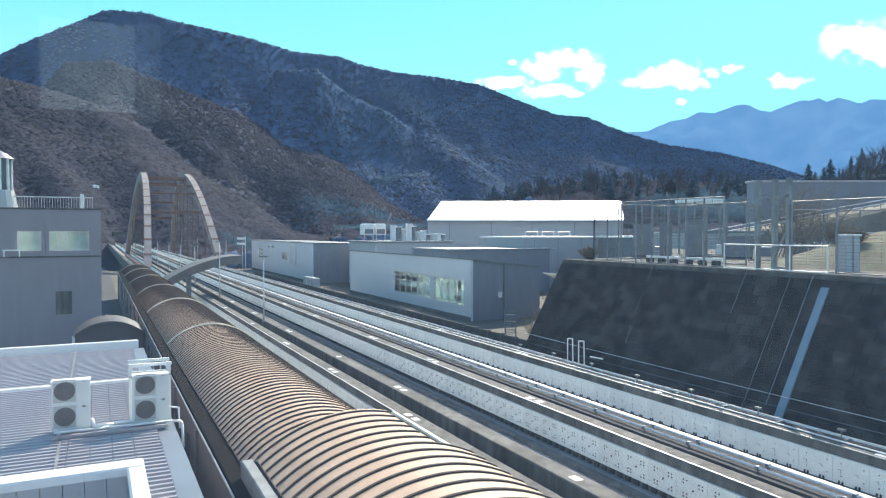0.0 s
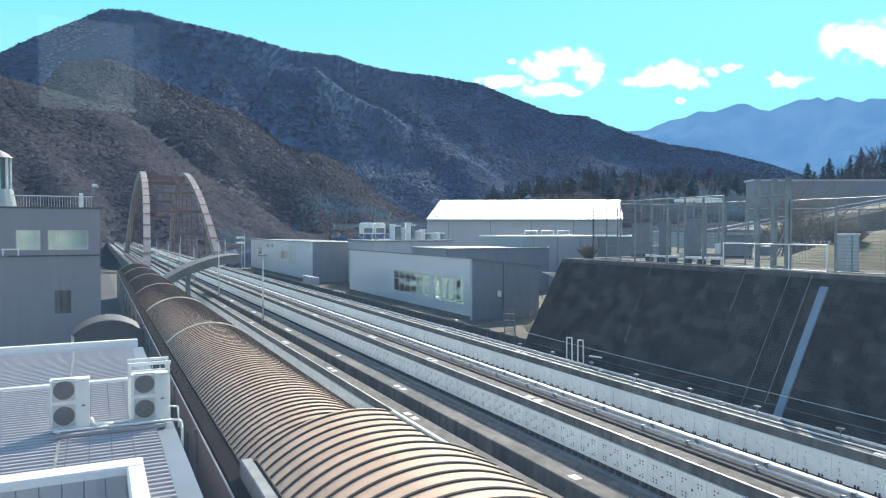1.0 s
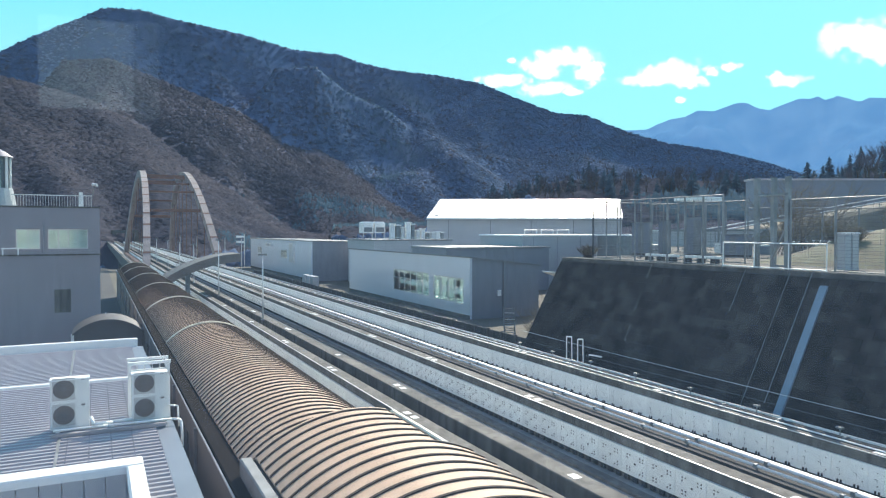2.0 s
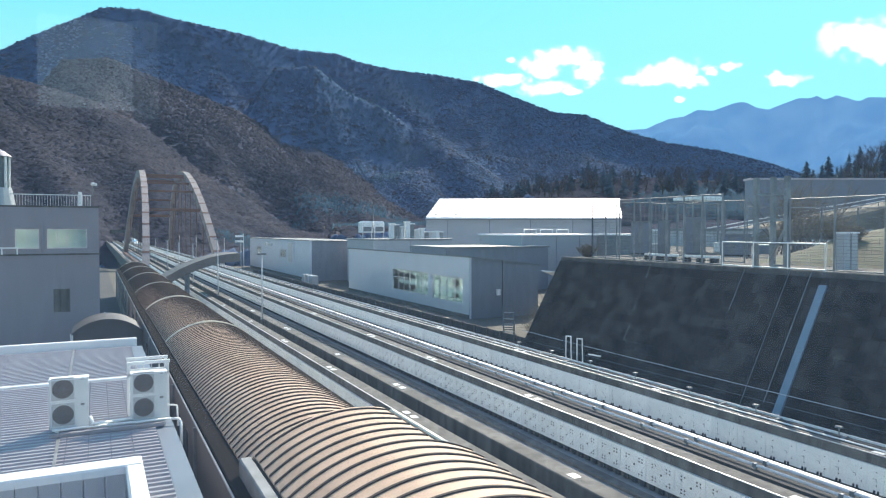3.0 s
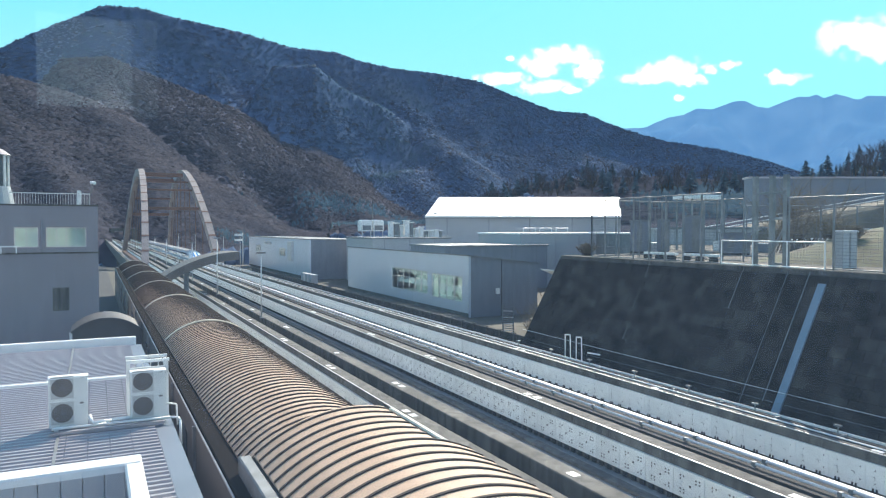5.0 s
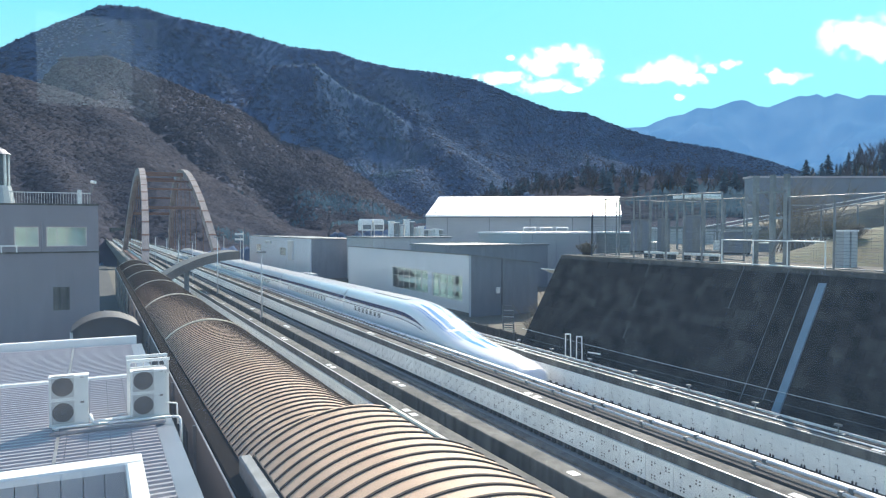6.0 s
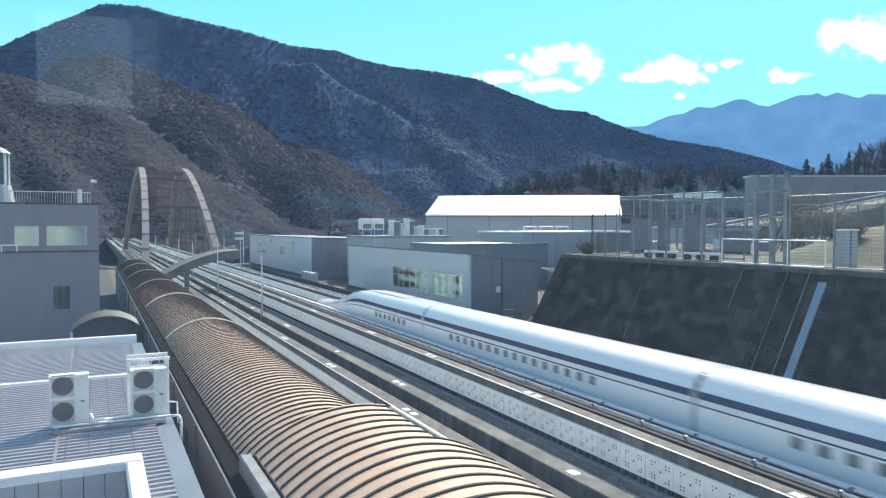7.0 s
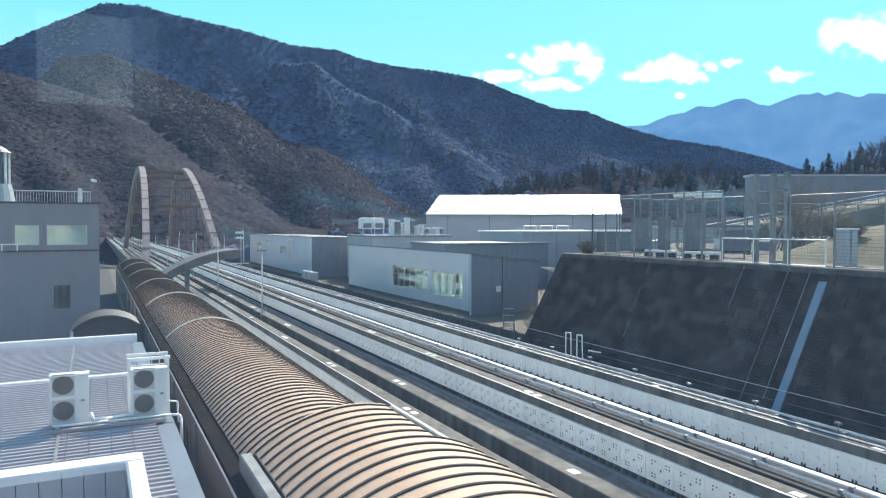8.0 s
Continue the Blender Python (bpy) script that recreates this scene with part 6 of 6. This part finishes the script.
# ---- train ----
def lerp_table(tab, s):
    if s <= tab[0][0]:
        return tab[0][1]
    for (a, p), (b, q) in zip(tab, tab[1:]):
        if s <= b:
            u = (s - a) / (b - a)
            u = u * u * (3 - 2 * u) * 0.35 + u * 0.65
            return p + (q - p) * u
    return tab[-1][1]


CAR_H, CAR_W = 3.37, 1.45
NOSE_T = [(0, 0.55), (0.35, 1.1), (1.5, 1.36), (4.5, 1.56), (6.5, 1.72), (8.5, 2.1), (10.5, 2.65), (12.5, 3.12), (14.5, 3.33), (16, 3.37)]
NOSE_W = [(0, 0.45), (0.35, 0.85), (1.5, 1.08), (4.5, 1.3), (8, 1.42), (11, 1.45)]


def section():
    """Half outline of a car, from the belly's middle up to the roof's middle."""
    pts = [(0.0, 0.0), (0.9, 0.0)]
    for i in range(5):
        a = -math.pi / 2 + math.pi / 2 * i / 4
        pts.append((CAR_W - 0.35 + 0.35 * math.cos(a) - 0.02, 0.38 + 0.38 * math.sin(a)))
    pts += [(CAR_W, 0.9), (CAR_W, 1.4), (CAR_W - 0.01, 1.9), (CAR_W - 0.03, 2.2)]
    for i in range(1, 10):
        a = math.pi / 2 * i / 9
        pts.append((CAR_W - 0.03 - 0.8 * (1 - math.cos(a)), 2.3 + 1.02 * math.sin(a)))
    pts += [(0.3, 3.36), (0.0, CAR_H)]
    return pts


SEC = section()


def skin(s, x, z):
    """Where a point of the full section lies, s metres behind the tip."""
    t, w = lerp_table(NOSE_T, s), lerp_table(NOSE_W, s)
    low = 0.25 * max(0, 1 - s / 3) ** 2
    return (x * w / CAR_W, s, low + z * (t - low) / CAR_H)


def side_at(z):
    for (x0, z0), (x1, z1) in zip(SEC, SEC[1:]):
        if z0 <= z <= z1 and z1 > z0:
            return x0 + (x1 - x0) * (z - z0) / (z1 - z0)
    return CAR_W


def body(s0, s1, steps):
    g = Geo()
    ring = SEC + [(-x, z) for x, z in reversed(SEC[1:-1])]
    rows = [[skin(s, x, z) for x, z in ring] for s in steps]
    g.grid(rows, close=True)
    n = len(ring)
    g.add(rows[0], [tuple(range(n))])
    g.add(rows[-1], [tuple(range(n - 1, -1, -1))])
    return g


def band(side, s0, s1, z0, z1, out=0.006, taper=0.0, n=30):
    """A painted band that follows the skin."""
    g = Geo()
    rows = []
    for i in range(n + 1):
        s = s0 + (s1 - s0) * i / n
        f = min(1.0, (s - s0) / taper) if taper else 1.0
        top = z0 + (z1 - z0) * max(f, 0.03)
        row = []
        for j in range(5):
            z = z0 + (top - z0) * j / 4
            x = side_at(z) + out
            row.append(skin(s, side * x, z))
        rows.append(row)
    g.grid(rows)
    return g


def top_band(s0, s1, x0, x1, n=16, out=0.012, taper=True):
    g = Geo()
    rows = []
    for i in range(n + 1):
        s = s0 + (s1 - s0) * i / n
        c = (x0 + x1) / 2
        hw = (x1 - x0) / 2 * (0.25 + 0.75 * math.sin(math.pi * min(1, max(0, (s - s0) / (s1 - s0))) ** 0.8) if taper else 1)
        row = []
        for j in range(5):
            x = c - hw + 2 * hw * j / 4
            z = CAR_H
            for (xa, za), (xb, zb) in zip(SEC, SEC[1:]):
                if za > 2.2 and xb <= abs(x) <= xa:
                    z = za + (zb - za) * (xa - abs(x)) / (xa - xb)
            p = skin(s, x, z)
            row.append((p[0], p[1], p[2] + out))
        rows.append(row)
    g.grid(rows)
    return g


NOSE_LEN, MID_LEN, MIDS = 27.2, 22.9, 5
TRAIN_LEN = 2 * NOSE_LEN + MIDS * MID_LEN


def train():
    root = thing("maglev_train", "long white maglev train with navy side bands", "train")
    win = Geo().box(-0.006, 0.006, 0, 0.36, 1.74, 2.10).mesh("window", TRAIN_GLASS)

    def end_car(at):
        car = part("end_car", body(0, NOSE_LEN, [0, 0.05, 0.12, 0.22, 0.35, 0.6, 1, 1.5, 2.2, 3, 4, 5, 6, 7, 8, 9, 10, 11, 12, 13, 14, 15, 16, 20, NOSE_LEN - 0.25]), TRAIN_WHITE, root, "white end car with long flat nose", smooth=True, at=at)
        for sgn in (-1, 1):
            part("navy_band", band(sgn, 10.4, NOSE_LEN - 0.3, 2.42, 2.68, taper=3.0), TRAIN_BLUE, car)
            part("navy_line", band(sgn, 11.2, NOSE_LEN - 0.3, 2.16, 2.22), TRAIN_BLUE, car)
            for i in range(7):
                part("window", win, None, car, at=pose(sgn * CAR_W, 18.6 + i * 0.88, 0))
            part("stripe", top_band(4.6, 13.6, sgn * 0.42 - 0.22, sgn * 0.42 + 0.22), TRAIN_SKY, car)
            part("stripe", top_band(6.0, 14.2, sgn * 0.84 - 0.05, sgn * 0.84 + 0.05), TRAIN_SKY, car)
            part("stripe", top_band(7.0, 14.2, sgn * 1.0 - 0.03, sgn * 1.0 + 0.03), TRAIN_SKY, car)
        part("roof_hatch", Geo().box(-0.55, 0.55, 15.8, 22, 3.31, 3.374), TRAIN_GREY, car)
        return car
    end_car(pose(0, 0, 0))
    mid_mesh = body(0, MID_LEN, [20, 26, 32, 38, 20 + MID_LEN - 0.25])
    mid_mesh.v = [(x, y - 20, z) for x, y, z in mid_mesh.v]
    mm = mid_mesh.mesh("middle_car", TRAIN_WHITE, True)
    bands = []
    for sgn in (-1, 1):
        for z0, z1, nm in ((2.42, 2.68, "navy_band"), (2.16, 2.22, "navy_line")):
            b = band(sgn, 20, 20 + MID_LEN - 0.25, z0, z1)
            b.v = [(x, y - 20, z) for x, y, z in b.v]
            bands.append((nm, b.mesh(nm, TRAIN_BLUE)))
    gap = Geo().box(-1.33, 1.33, 0, 0.26, 0.1, 3.2, c=0.3).mesh("gangway", TRAIN_GREY)
    for i in range(MIDS):
        car = part("middle_car", mm, None, root, at=pose(0, NOSE_LEN + i * MID_LEN, 0))
        for nm, b in bands:
            part(nm, b, None, car)
        for sgn in (-1, 1):
            for k in range(16):
                part("window", win, None, car, at=pose(sgn * CAR_W, 5.3 + k * 0.88, 0))
    for i in range(MIDS + 1):
        part("gangway", gap, None, root, at=pose(0, NOSE_LEN + i * MID_LEN - 0.255, 0))
    end_car(pose(0, TRAIN_LEN - 0.25, 0, 0, 0, 180))
    return root


TRAIN = train()


def motions():
    x, z = 20.40, FLOOR + 0.13
    nose = [(0.0, 836.0), (2.2, 536.0), (4.4, 234.5), (4.7, 194.0), (5.8, 55.4), (6.1, 16.8), (6.5, -35.3), (7.0, -100.7), (7.3, -140.2), (8.0, -232.6)]
    rows = [(t, pose(x, y, z)) for t, y in nose]
    walk(TRAIN, rows)


motions()
